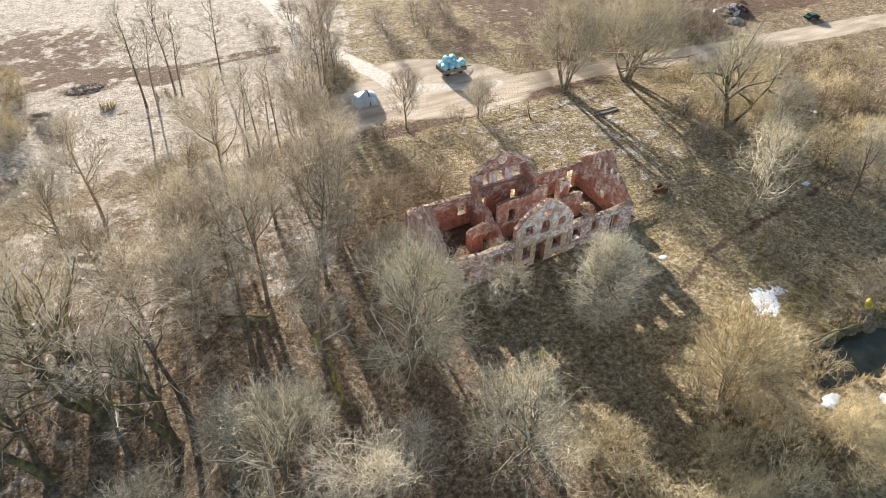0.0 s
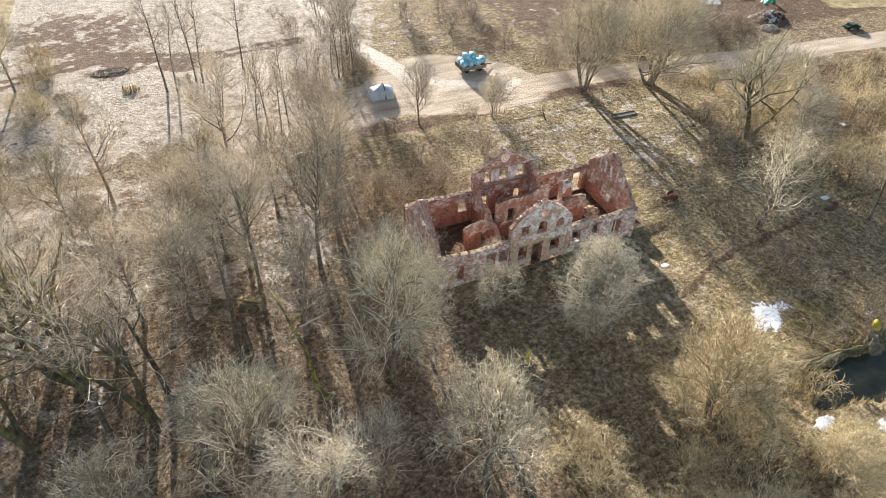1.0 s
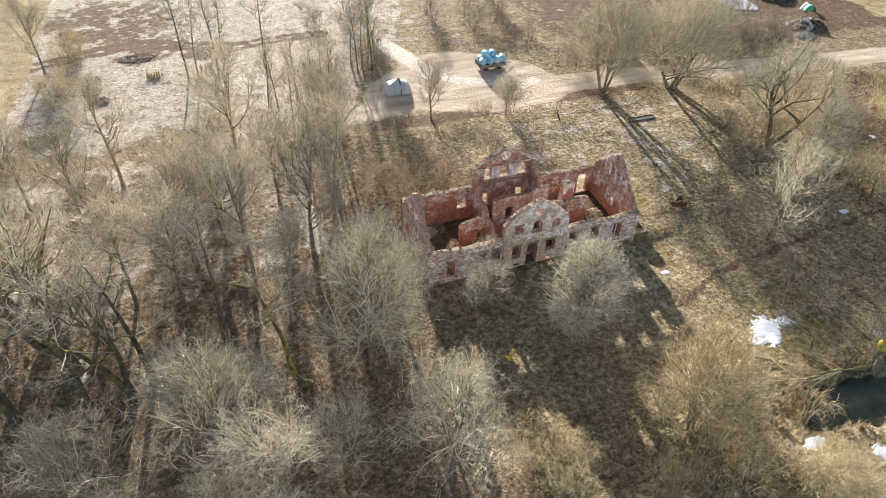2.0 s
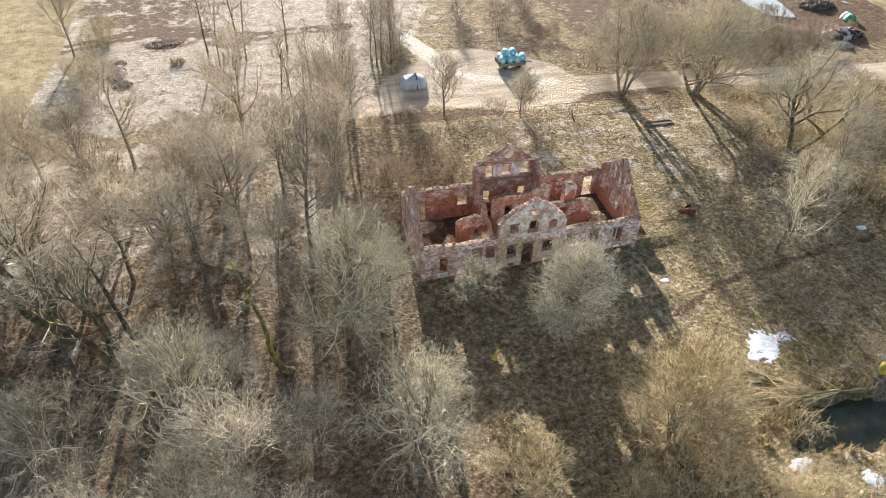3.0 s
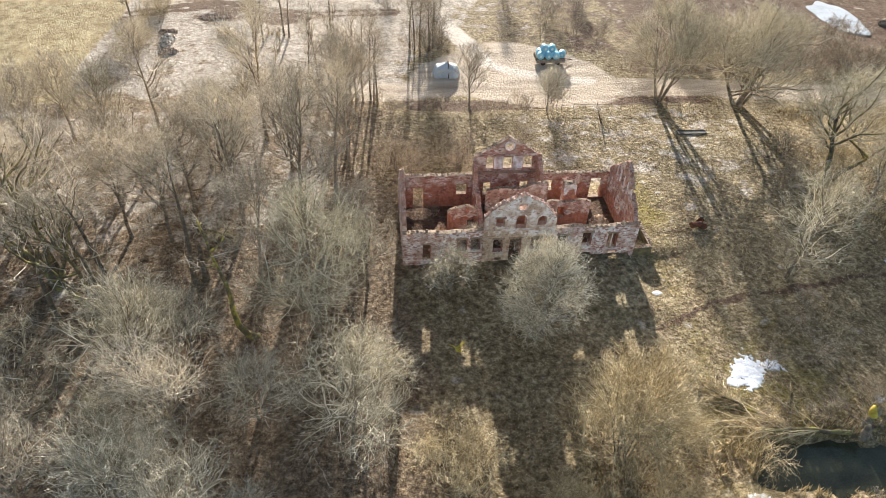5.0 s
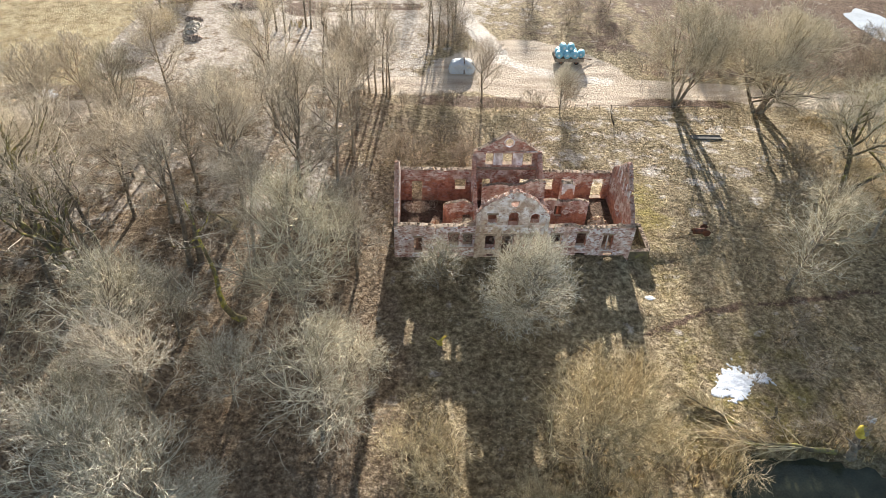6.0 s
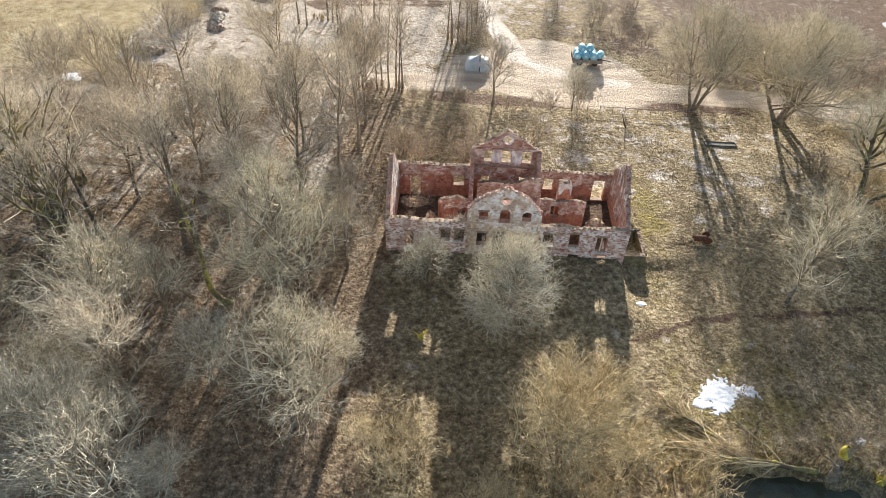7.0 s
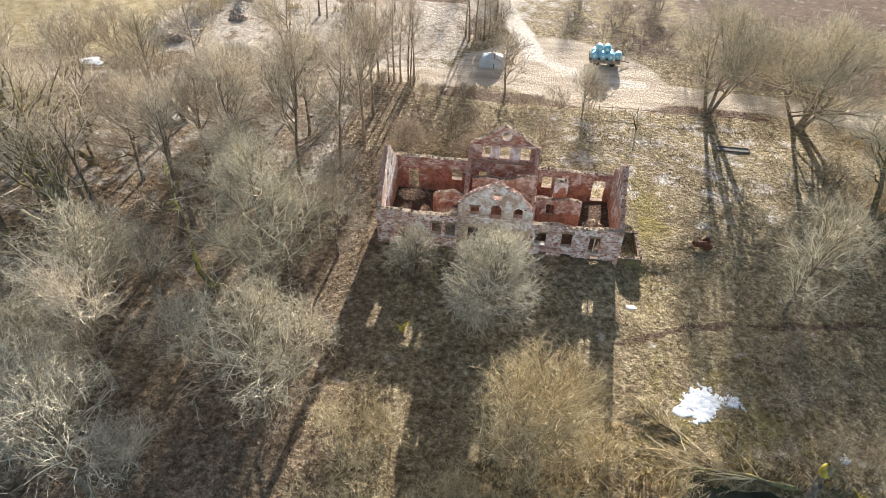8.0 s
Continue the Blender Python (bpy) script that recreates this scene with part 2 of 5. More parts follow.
M_BARK = mat("bark", ((0.11, 0.088, 0.066), (0.25, 0.205, 0.152), (0.42, 0.355, 0.27)), 2.0, 0.95, 0.8, 6, vary=0.3)
M_BARK_DARK = mat("dark_bark", ((0.08, 0.064, 0.048), (0.17, 0.138, 0.103), (0.27, 0.225, 0.17)), 2.0, 0.95, 0.8, 6, vary=0.3)
M_BARK_PALE = mat("pale_grey_bark", ((0.14, 0.117, 0.088), (0.28, 0.24, 0.185), (0.41, 0.36, 0.285)), 2.0, 0.95, 0.8, 6, vary=0.1)
M_BARK_MOSS = mat("mossy_bark", ((0.08, 0.063, 0.047), (0.16, 0.135, 0.085), (0.34, 0.315, 0.085)), 0.9, 0.95, 0.8, 6)
M_BARK_YELLOW = mat("yellow_mossy_bark", ((0.10, 0.08, 0.055), (0.2, 0.175, 0.095), (0.6, 0.54, 0.08)), 0.9, 0.95, 0.8, 6)
M_TWIG = mat("grey_brown_twigs", ((0.24, 0.2, 0.148), (0.54, 0.465, 0.36), (0.78, 0.7, 0.56)), 0.5, 0.75, 0, 6, vary=0.3, island=0.6)
M_TWIG_DARK = mat("dark_brown_twigs", ((0.165, 0.128, 0.09), (0.385, 0.31, 0.222), (0.62, 0.525, 0.395)), 0.5, 0.75, 0, 6, vary=0.3, island=0.6)
M_TWIG_PALE = mat("pale_lichen_twigs", ((0.26, 0.222, 0.15), (0.53, 0.472, 0.35), (0.78, 0.71, 0.555)), 0.5, 0.75, 0, 6, vary=0.2, island=0.6)
M_TWIG_WHITE = mat("whitish_grey_twigs", ((0.25, 0.222, 0.165), (0.52, 0.475, 0.375), (0.78, 0.73, 0.6)), 0.5, 0.75, 0, 6, vary=0.2, island=0.6)
M_TWIG_GOLD = mat("straw_brown_twigs", ((0.28, 0.218, 0.122), (0.57, 0.47, 0.288), (0.8, 0.69, 0.46)), 0.5, 0.75, 0, 6, vary=0.3, island=0.6)
M_LEAF_GREEN = mat("lichen_green_twigs", ((0.20, 0.175, 0.12), (0.43, 0.39, 0.285), (0.66, 0.61, 0.475)), 0.5, 0.75, 0, 6, vary=0.2, island=0.6)
M_SNOW = mat("old_snow", ((0.60, 0.64, 0.70), (0.80, 0.82, 0.86)), 1.2, 0.7, 0.5, 6)
M_WATER = mat("pond_water", ((0.035, 0.038, 0.022), (0.085, 0.085, 0.05)), 0.5, 0.16, 0.08, 12)
M_WATER.node_tree.nodes["Principled BSDF"].inputs["Specular IOR Level"].default_value = 0.25
M_FILM = mat("blue_wrap_film", ((0.16, 0.46, 0.62), (0.36, 0.68, 0.82)), 1.0, 0.35, 0.15, 8, vary=0.25)
M_FILM_WHITE = mat("pale_wrap_film", ((0.6, 0.72, 0.75), (0.75, 0.83, 0.85)), 1.0, 0.35, 0.15, 8)
M_TARP = mat("grey_blue_tarp", ((0.34, 0.40, 0.45), (0.54, 0.60, 0.65)), 0.8, 0.5, 0.4, 6)
M_POST = mat("grey_fence_wood", ((0.20, 0.165, 0.13), (0.42, 0.36, 0.29)), 4, 0.9, 0.4)
M_RUST = mat("rusty_iron", ((0.08, 0.035, 0.025), (0.22, 0.09, 0.05)), 3, 0.8, 0.4, 6)


# ---- geometry helpers ----
def mesh_of(name, verts, faces, materials, smooth=False, indices=None):
    me = bpy.data.meshes.new(name)
    me.from_pydata([tuple(v) for v in verts], [], faces)
    for m in materials if isinstance(materials, (list, tuple)) else [materials]:
        me.materials.append(m)
    if indices is not None:
        me.polygons.foreach_set("material_index", indices)
    me.polygons.foreach_set("use_smooth", [smooth] * len(me.polygons))
    me.update()
    return me


def part(name, bm, material, parent, label=""):
    """Links a bmesh as one mesh object under a thing or a part."""
    me = bpy.data.meshes.new(name)
    bm.to_mesh(me)
    bm.free()
    for m in material if isinstance(material, (list, tuple)) else [material]:
        me.materials.append(m)
    ob = new(name, me)
    ob.parent = parent
    return tagged(ob, label)


def piece(name, me, parent=None, label="", m=None):
    ob = new(name, me)
    ob.parent = parent
    if m is not None:
        ob.matrix_basis = m
    return tagged(ob, label)


def box_bm(x0, y0, z0, x1, y1, z1, jit=0.0, rnd=random, bm=None):
    bm = bm or bmesh.new()
    vs = [bm.verts.new((x + rnd.uniform(-jit, jit), y + rnd.uniform(-jit, jit), z + rnd.uniform(-jit, jit))) for x in (x0, x1) for y in (y0, y1) for z in (z0, z1)]
    for f in ((0, 1, 3, 2), (4, 6, 7, 5), (0, 4, 5, 1), (2, 3, 7, 6), (0, 2, 6, 4), (1, 5, 7, 3)):
        bm.faces.new([vs[i] for i in f])
    return bm


# ---- ground ----
def smooth(a, b, v):
    u = min(1.0, max(0.0, (v - a) / (b - a)))
    return u * u * (3 - 2 * u)


def ground_z(x, y):
    """The level of the ground: a low terrace round the ruin, a hollow with the pond, gentle unevenness."""
    z = 0.16 * noise.noise((x * 0.09, y * 0.09, 3.1)) + 0.07 * noise.noise((x * 0.4, y * 0.4, 7.7))
    edge = -8.0 + 1.3 * math.cos((x + 6) * 0.16)
    front = smooth(edge - 0.6, edge + 0.6, y) * (1 - smooth(12.3, 13.2, x))
    terrace = smooth(-17.5, -14.5, x) * max(front, smooth(0.9, 1.3, y) * (1 - smooth(15.3, 15.9, x))) * (1 - smooth(12.5, 16.0, y))
    z += terrace * (0.42 + 0.022 * x + 0.4 * smooth(-6, 0, y))
    z -= 0.35 * smooth(12.6, 14.0, x) * smooth(-9, -3, y) * (1 - smooth(0.6, 1.0, y)) * (1 - smooth(17, 22, x))
    if 13.3 < x < 15.4 and 1.6 < y < 5.2:
        z -= 1.1
    pond = max(0.0, 1 - math.hypot((x - 22.8) / 8.6, (y + 27.2) / 3.3))
    pond += (0.3 * noise.noise((x * 0.3, y * 0.3, 5.5)) + 0.2 * noise.noise((x * 0.8, y * 0.8, 2.5))) * (pond > 0.01)
    z -= 1.6 * smooth(0, 0.36, pond)
    return z


def near_line(x, y, line):
    best = 1e9
    for (ax, ay), (bx, by) in zip(line, line[1:]):
        u = max(0, min(1, ((x - ax) * (bx - ax) + (y - ay) * (by - ay)) / ((bx - ax) ** 2 + (by - ay) ** 2)))
        best = min(best, math.hypot(x - ax - u * (bx - ax), y - ay - u * (by - ay)))
    return best


ROAD = [(-140, 14), (-80, 28.4), (-67, 31), (-55, 34.5), (-41, 38), (-26, 41), (-11, 42), (0, 43.4), (14, 43.4), (29, 42.2), (38, 41.6), (47, 40.2), (58, 38.2), (77, 36.5), (112, 33), (200, 22)]
TWIN = [(3, 52), (2, 57), (-2, 69), (-4, 78), (-5, 92), (-6, 130), (-12, 240)]
SPUR = [(3, 52), (8, 48), (13, 46), (20, 44.5)]
FOOTPATH = [(12.5, -11.2), (13.6, -10.4), (19.35, -8.1), (24.6, -6.9), (32.3, -5.8), (40.3, -4.7), (55, -3.5)]
FURROW = [(15.5, 19.9), (23, 19.3), (31, 19.5), (40, 20.2)]
TRAIL = [(-80, 68), (-60.1, 75.3), (-53.2, 77.6), (-46.7, 79.3), (-37.5, 76.4), (-28, 73.5), (-12, 75)]


def axis(lo, hi, a, b, step, grow):
    """Grid lines, fine between a and b, wider and wider towards lo and hi."""
    mid = list(np.arange(a, b + 1e-6, step))
    up, d, v = [], step, b
    while v < hi:
        d *= grow
        v += d
        up.append(min(v, hi))
    down, d, v = [], step, a
    while v > lo:
        d *= grow
        v -= d
        down.append(max(v, lo))
    return down[::-1] + mid + up


X0, X1, Y0, Y1 = -13.6, 13.0, 0.0, 11.2   # outer faces of the ruin


def build_ground():
    xs, ys = axis(-2500, 2500, -75, 75, 0.9, 1.13), axis(-1500, 3000, -48, 85, 0.9, 1.13)
    masks = {k: [] for k in ("grass", "moss", "soil", "pale", "field", "sand", "rut")}
    verts = []
    for y in ys:
        for x in xs:
            far = max(abs(x), abs(y)) > 400
            verts.append((x, y, 0.0 if far else ground_z(x, y)))
            w = 4 * noise.noise((x * 0.07, y * 0.07, 1.0))
            masks["sand"].append(max((0.36 + 0.64 * smooth(-42, -14, x) + 0.4 * smooth(-54, -62, x)) * smooth(4.3, 1.7, near_line(x, y, ROAD) + w * 0.2), smooth(13.5, 8.5, math.hypot((x - 8) * 0.62, y - 48) + w), 0.9 * smooth(3.0, 1.4, near_line(x, y, TWIN))))
            masks["rut"].append(max(smooth(2.6, 1.2, near_line(x, y, TWIN)), 0.75 * smooth(2.4, 0.8, near_line(x, y, SPUR))))
            masks["field"].append(max(smooth(-62, -66, x + w * 0.4 - (y - 60) * 0.03) * smooth(38, 42, y), smooth(102, 107, x + w) * smooth(44, 49, y - (120 - x) * 0.25 + 0.5 * w)))
            brown = 0.75 * smooth(20, 7, math.hypot((x + 51) * 0.85, y - 93) + 1.5 * w) + 0.7 * smooth(6, 1.5, math.hypot((x + 45.5) * 0.6, y - 73) + 0.4 * w) + 0.9 * smooth(4, 2, math.hypot((x + 33.3) * 0.7, y - 71.5) + 0.4 * w) + 0.9 * smooth(1.3, 0.4, abs(near_line(x, y + 0.2 * w, TRAIL) - 1.1))
            masks["pale"].append(-1.2 * brown + 0.87 * smooth(-2, -14, x - (y - 50) * 0.3 + w) * smooth(40, 46, y + w) + 0.54 * smooth(-17, -24, x + w) * smooth(2, 14, y + 0.5 * w) * smooth(40, 36, y) * smooth(-66, -56, x) + 0.3 * smooth(-42, -48, x + w) * smooth(-10, 2, y) * smooth(14, 2, y) + 0.4 * smooth(0, 9, x + w) * smooth(50, 30, x) * smooth(4, 18, y) * smooth(37, 33, y) + 0.3 * smooth(60, 68, y) * smooth(24, 4, x) + 0.08 * smooth(60, 68, y))
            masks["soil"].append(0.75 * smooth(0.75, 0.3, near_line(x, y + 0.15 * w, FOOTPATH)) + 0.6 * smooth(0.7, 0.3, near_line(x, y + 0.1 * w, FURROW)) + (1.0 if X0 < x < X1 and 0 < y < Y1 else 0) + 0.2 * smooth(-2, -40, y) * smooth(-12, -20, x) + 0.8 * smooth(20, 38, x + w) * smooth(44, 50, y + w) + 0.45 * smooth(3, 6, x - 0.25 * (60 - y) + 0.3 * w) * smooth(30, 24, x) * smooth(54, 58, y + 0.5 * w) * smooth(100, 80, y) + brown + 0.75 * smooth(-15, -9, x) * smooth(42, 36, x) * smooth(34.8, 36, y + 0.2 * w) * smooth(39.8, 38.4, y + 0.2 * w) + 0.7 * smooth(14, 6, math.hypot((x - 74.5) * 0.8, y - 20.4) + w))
            masks["grass"].append(0.2 + 0.5 * smooth(-16, -8, x + w) * smooth(80, 40, x) + 0.2 * smooth(14, 20, y))
            masks["moss"].append(0.13 * smooth(11, 15, x) * smooth(40, 26, x) * smooth(-30, -20, y) * smooth(6, -4, y) + 0.5 * smooth(24, 4, math.hypot((x - 20) * 0.8, y + 24) + w * 2) + 0.55 * smooth(7, 1, math.hypot((x - 16.5), (y - 9) * 0.3)) + 0.3 * smooth(13, 18, x) * smooth(60, 36, x) * smooth(2, 10, y) * smooth(36, 32, y) + 1.0 * smooth(-62, -67, x) * smooth(28.5, 26.5, y) * smooth(8, 16, y))
    nx = len(xs)
    faces = [(j * nx + i, j * nx + i + 1, (j + 1) * nx + i + 1, (j + 1) * nx + i) for j in range(len(ys) - 1) for i in range(nx - 1)]
    me = mesh_of("ground", verts, faces, M_GROUND, True)
    for k, v in masks.items():
        me.attributes.new(k, "FLOAT", "POINT").data.foreach_set("value", v)
    return tagged(new("ground", me), "uneven ground of dry grass, leaf litter and pale sandy soil", "ground", kind="structure")


build_ground()


# ---- the ruin ----
def oculus(cx, cz, r):
    return lambda x, z: math.hypot(x - cx, z - cz) < r


def arch(x0, x1, z0, z1):
    r = (x1 - x0) / 2
    return lambda x, z: x0 < x < x1 and z0 < z and (z < z1 - r * 0.7 or math.hypot(x - (x0 + x1) / 2, (z - (z1 - r * 0.7)) / 0.7) < r)


def wall(name, parent, length, thick, top, holes, materials, seed, base=-0.6, label="", ragged=0.18, cell=0.24, edge=None):
    """A masonry wall along x from 0 to length, its outer face at y = 0, with a broken top and real openings."""
    rnd = random.Random(seed)
    rects = [h for h in holes if not callable(h)]
    curved = [h for h in holes if callable(h)]
    fine = min(cell, 0.17) if curved else cell

    def lines(lo, hi, marks):
        v = sorted({round(m, 3) for m in marks if lo < m < hi} | {lo, hi})
        out = [v[0]]
        for a, b in zip(v, v[1:]):
            n = max(1, round((b - a) / fine))
            out += [a + (b - a) * (i + 1) / n for i in range(n)]
        return out

    peak = max(top(length * i / 60) for i in range(61)) + 0.3
    xs = lines(0, length, [q for h in rects for q in (h[0], h[1])])
    zs = lines(base, peak, [q for h in rects for q in (h[2], h[3])])
    def crest(m):
        n = noise.noise((m * 0.6, seed, 0)) + 0.7 * noise.noise((m * 2.3, seed, 5)) + 0.45 * noise.noise((m * 6.1, seed, 9))
        return top(m) + ragged * n

    tops = [crest((a + b) / 2) for a, b in zip(xs, xs[1:])]
    solid = set()
    for i in range(len(xs) - 1):
        for k in range(len(zs) - 1):
            x, z = (xs[i] + xs[i + 1]) / 2, (zs[k] + zs[k + 1]) / 2
            if z < tops[i] and not any(h[0] < x < h[1] and h[2] < z < h[3] for h in rects) and not any(h(x, z) for h in curved):
                solid.add((i, k))
    verts, index, faces, mats = [], {}, [], []

    def v(i, k, s):
        if (i, k, s) not in index:
            index[(i, k, s)] = len(verts)
            w = 0.022
            end = 0 if i in (0, len(xs) - 1) else w
            verts.append((xs[i] + rnd.uniform(-end, end), s * thick + rnd.uniform(-w, w), zs[k] + rnd.uniform(-w, w)))
        return index[(i, k, s)]

    for i, k in solid:
        faces.append((v(i, k, 0), v(i + 1, k, 0), v(i + 1, k + 1, 0), v(i, k + 1, 0))), mats.append(0)
        faces.append((v(i, k, 1), v(i, k + 1, 1), v(i + 1, k + 1, 1), v(i + 1, k, 1))), mats.append(1)
        for di, dk, a, b in ((-1, 0, (i, k), (i, k + 1)), (1, 0, (i + 1, k + 1), (i + 1, k)), (0, -1, (i + 1, k), (i, k)), (0, 1, (i, k + 1), (i + 1, k + 1))):
            if (i + di, k + dk) not in solid:
                faces.append((v(*a, 0), v(*b, 0), v(*b, 1), v(*a, 1))[::-1]), mats.append(2 if dk == 1 else 1)
    highest = {}
    for i, k in solid:
        highest[i] = max(highest.get(i, -1), k + 1)
    for (i, k, s), n in index.items():
        sides = [highest[j] for j in (i - 1, i) if j in highest]
        if k in sides and abs(crest(xs[i]) - zs[k]) < 1.1 * fine + 0.1:
            x, y, z = verts[n]
            verts[n] = (x, y, crest(xs[i]) + rnd.uniform(-0.03, 0.03))
    ob = piece(name, mesh_of(name, verts, faces, [*materials, edge or M_COPING], False, mats), parent, label)
    # loose bricks and lime lumps along the broken top
    lumps, lf = [], []
    for i in range(len(xs) - 1):
        ks = [k for a, k in solid if a == i]
        if not ks:
            continue
        z = crest((xs[i] + xs[i + 1]) / 2) - 0.02
        for _ in range(rnd.choice((1, 1, 2, 3, 4))):
            cx, cy, s = rnd.uniform(xs[i], xs[i + 1]), rnd.uniform(0.05, thick - 0.05), rnd.uniform(0.03, 0.1)
            m = Matrix.Translation((cx, cy, z + s * 0.35)) @ Euler((rnd.uniform(-0.4, 0.4), rnd.uniform(-0.4, 0.4), rnd.uniform(0, 3))).to_matrix().to_4x4()
            n = len(lumps)
            for q in ((-1, -1, -1), (1, -1, -1), (1, 1, -1), (-1, 1, -1), (-0.8, -0.7, 1), (0.7, -0.8, 1), (0.8, 0.7, 1), (-0.7, 0.8, 1)):
                lumps.append(m @ Vector((q[0] * s * 1.3, q[1] * s, q[2] * s * 0.7)))
            lf += [tuple(n + j for j in f) for f in ((3, 2, 1, 0), (4, 5, 6, 7), (0, 1, 5, 4), (1, 2, 6, 5), (2, 3, 7, 6), (3, 0, 4, 7))]
    tagged(piece("coping", mesh_of("coping", lumps, lf, edge or M_COPING), ob, "crumbling brick and lime rubble on the broken top"), kind="stuff")
    return ob


T = 0.62
ruin = tagged(new("ruined_manor"), "roofless brick manor ruin with peeling plaster and stepped gables", "ruin")


def rel(boxes, off=X0):
    return [(a - off, b - off, c, d) for a, b, c, d in boxes]


def bay_top(x):
    d = abs(x - 3.98)
    return 9.45 - 0.05 * d - 0.155 * d * d + 0.3 * smooth(1.0, 0.5, d)


def wing_top(x):
    return 5.0 + 0.1 * math.sin(x * 0.9)


LEFT_HOLES = [(-11.4, -10.5, 1.1, 3.4), (-7.55, -6.5, 2.3, 3.95), (-6.05, -4.95, 2.3, 3.95), (-10.9, -10.2, 0.95, 1.25), (-7.2, -6.4, 0.9, 1.2)]
BAY_HOLES = [(-3.55, -2.45, 2.0, 3.85), (-1.7, -0.35, 0.75, 3.9), (0.7, 1.9, 2.2, 3.9), (-3.45, -2.5, 5.6, 6.75), (-3.3, -2.5, 0.85, 1.2), (0.9, 1.7, 0.95, 1.3)]
RIGHT_HOLES = [(3.75, 4.95, 2.4, 4.0), (6.6, 7.75, 2.3, 4.25), (9.6, 10.75, 1.85, 4.0), (4.4, 5.2, 1.0, 1.35), (6.8, 7.9, 1.0, 1.35), (10.0, 11.0, 1.1, 1.4)]
BAY0, BAY1 = -4.72, 3.22
front_left = wall("wall_front", ruin, BAY0 - X0, T, wing_top, rel(LEFT_HOLES), (M_FACADE, M_INNER), 11, label="front wall of peeling pale plaster over pink brick")
front_left.matrix_basis = pose(X0, Y0, 0)
bay = wall("gabled_bay", ruin, BAY1 - BAY0, T + 0.1, bay_top, rel(BAY_HOLES, BAY0) + [oculus(-0.7 - BAY0, 8.3, 0.46), arch(-1.2 - BAY0, -0.15 - BAY0, 5.4, 7.15), arch(1.15 - BAY0, 2.2 - BAY0, 5.75, 6.95)], (M_GABLE, M_INNER), 13, ragged=0.24, cell=0.115, edge=M_BROKEN, label="gabled middle bay with white and ochre plaster and a round window")
bay.matrix_basis = pose(BAY0, Y0 - 0.1, 0)
front_right = wall("wall_front", ruin, X1 - BAY1, T, wing_top, rel(RIGHT_HOLES, BAY1), (M_FACADE, M_INNER), 17, label="front wall of peeling pale plaster over pink brick")
front_right.matrix_basis = pose(BAY1, Y0, 0)
part("mullion", box_bm(10.12, Y0 + 0.2, 1.86, 10.24, Y0 + 0.32, 3.99, 0.01), M_WHITE, ruin, "white window post left standing in the opening")
for x in (BAY0, BAY1 - 0.42):
    part("pilaster", box_bm(x, Y0 - 0.2, -0.5, x + 0.42, Y0 - 0.07, 6.6, 0.02), M_GABLE, ruin)
part("string_course", box_bm(BAY0 + 0.43, Y0 - 0.19, 5.15, BAY1 - 0.43, Y0 - 0.07, 5.33, 0.02), M_GABLE, ruin)
for group, y in ((LEFT_HOLES, Y0), (BAY_HOLES, Y0 - 0.1), (RIGHT_HOLES, Y0)):
    for a, b, c, d in group:
        if d - c > 0.8:
            part("window_sill", box_bm(a - 0.08, y - 0.07, c - 0.1, b + 0.08, y + 0.2, c - 0.004, 0.012), M_WHITE, ruin)
            part("lintel", box_bm(a - 0.15, y - 0.035, d + 0.004, b + 0.15, y + 0.06, d + 0.24, 0.012), M_COPING, ruin)


def back_top(x):
    g = -(x - 0) + X1
    if -4.45 < g < 3.7:
        d = abs(g + 0.4)
        return 10.4 - 0.68 * d if d < 4.2 else 7.5
    return 5.15 if g < 0 else 5.0


def relb(boxes):
    return [(X1 - b, X1 - a, c, d) for a, b, c, d in boxes]


back = wall("wall_back", ruin, X1 - X0, T, back_top, relb([(-11.8, -10.5, 0.5, 3.5), (-6.5, -5.2, 2.4, 3.85), (4.4, 5.6, 2.5, 4.05), (10.4, 11.9, 1.25, 4.15), (-3.0, -2.1, 6.1, 7.65), (-0.95, 0.2, 6.1, 7.65), (1.45, 2.6, 6.1, 7.7), (-3.2, -2.2, 2.2, 4.0), (1.4, 2.5, 2.2, 4.0)]) + [oculus(X1 + 0.35, 9.15, 0.52)], (M_FACADE, M_INNER), 23, label="rear wall of red brick with a gabled centre")
back.matrix_basis = pose(X1, Y1, 0, 0, 0, 180)


def surround(cx, cz, y, r, wide, deep, material, label, a0=0.0, a1=6.2832):
    """A ring or arch of moulded plaster round an opening, standing a little proud of the wall."""
    verts, faces, n = [], [], 26
    for i in range(n + 1):
        a = a0 + (a1 - a0) * i / n
        for rr, yy in ((r, y + 0.05), (r, y - deep), (r + wide, y - deep), (r + wide, y + 0.05)):
            k = rr * (1 + 0.02 * math.sin(7 * a + cx))
            verts.append((cx + k * math.cos(a), yy, cz + k * math.sin(a)))
    for i in range(n):
        for q in range(4):
            faces.append((i * 4 + q, i * 4 + (q + 1) % 4, i * 4 + 4 + (q + 1) % 4, i * 4 + 4 + q))
    return piece("window_surround", mesh_of("window_surround", verts, faces, material), ruin, label)


surround(-0.7, 8.3, Y0 - 0.1, 0.44, 0.16, 0.05, M_GABLE, "round plaster surround of the gable window")
surround(-0.675, 6.66, Y0 - 0.1, 0.54, 0.14, 0.04, M_GABLE, "arched plaster surround", 0.0, 3.1416)
surround(1.675, 6.45, Y0 - 0.1, 0.54, 0.14, 0.04, M_GABLE, "arched plaster surround", 0.0, 3.1416)
surround(-0.35, 9.15, Y1 - T, 0.5, 0.14, 0.05, M_PIER, "round plaster surround of the rear gable window")

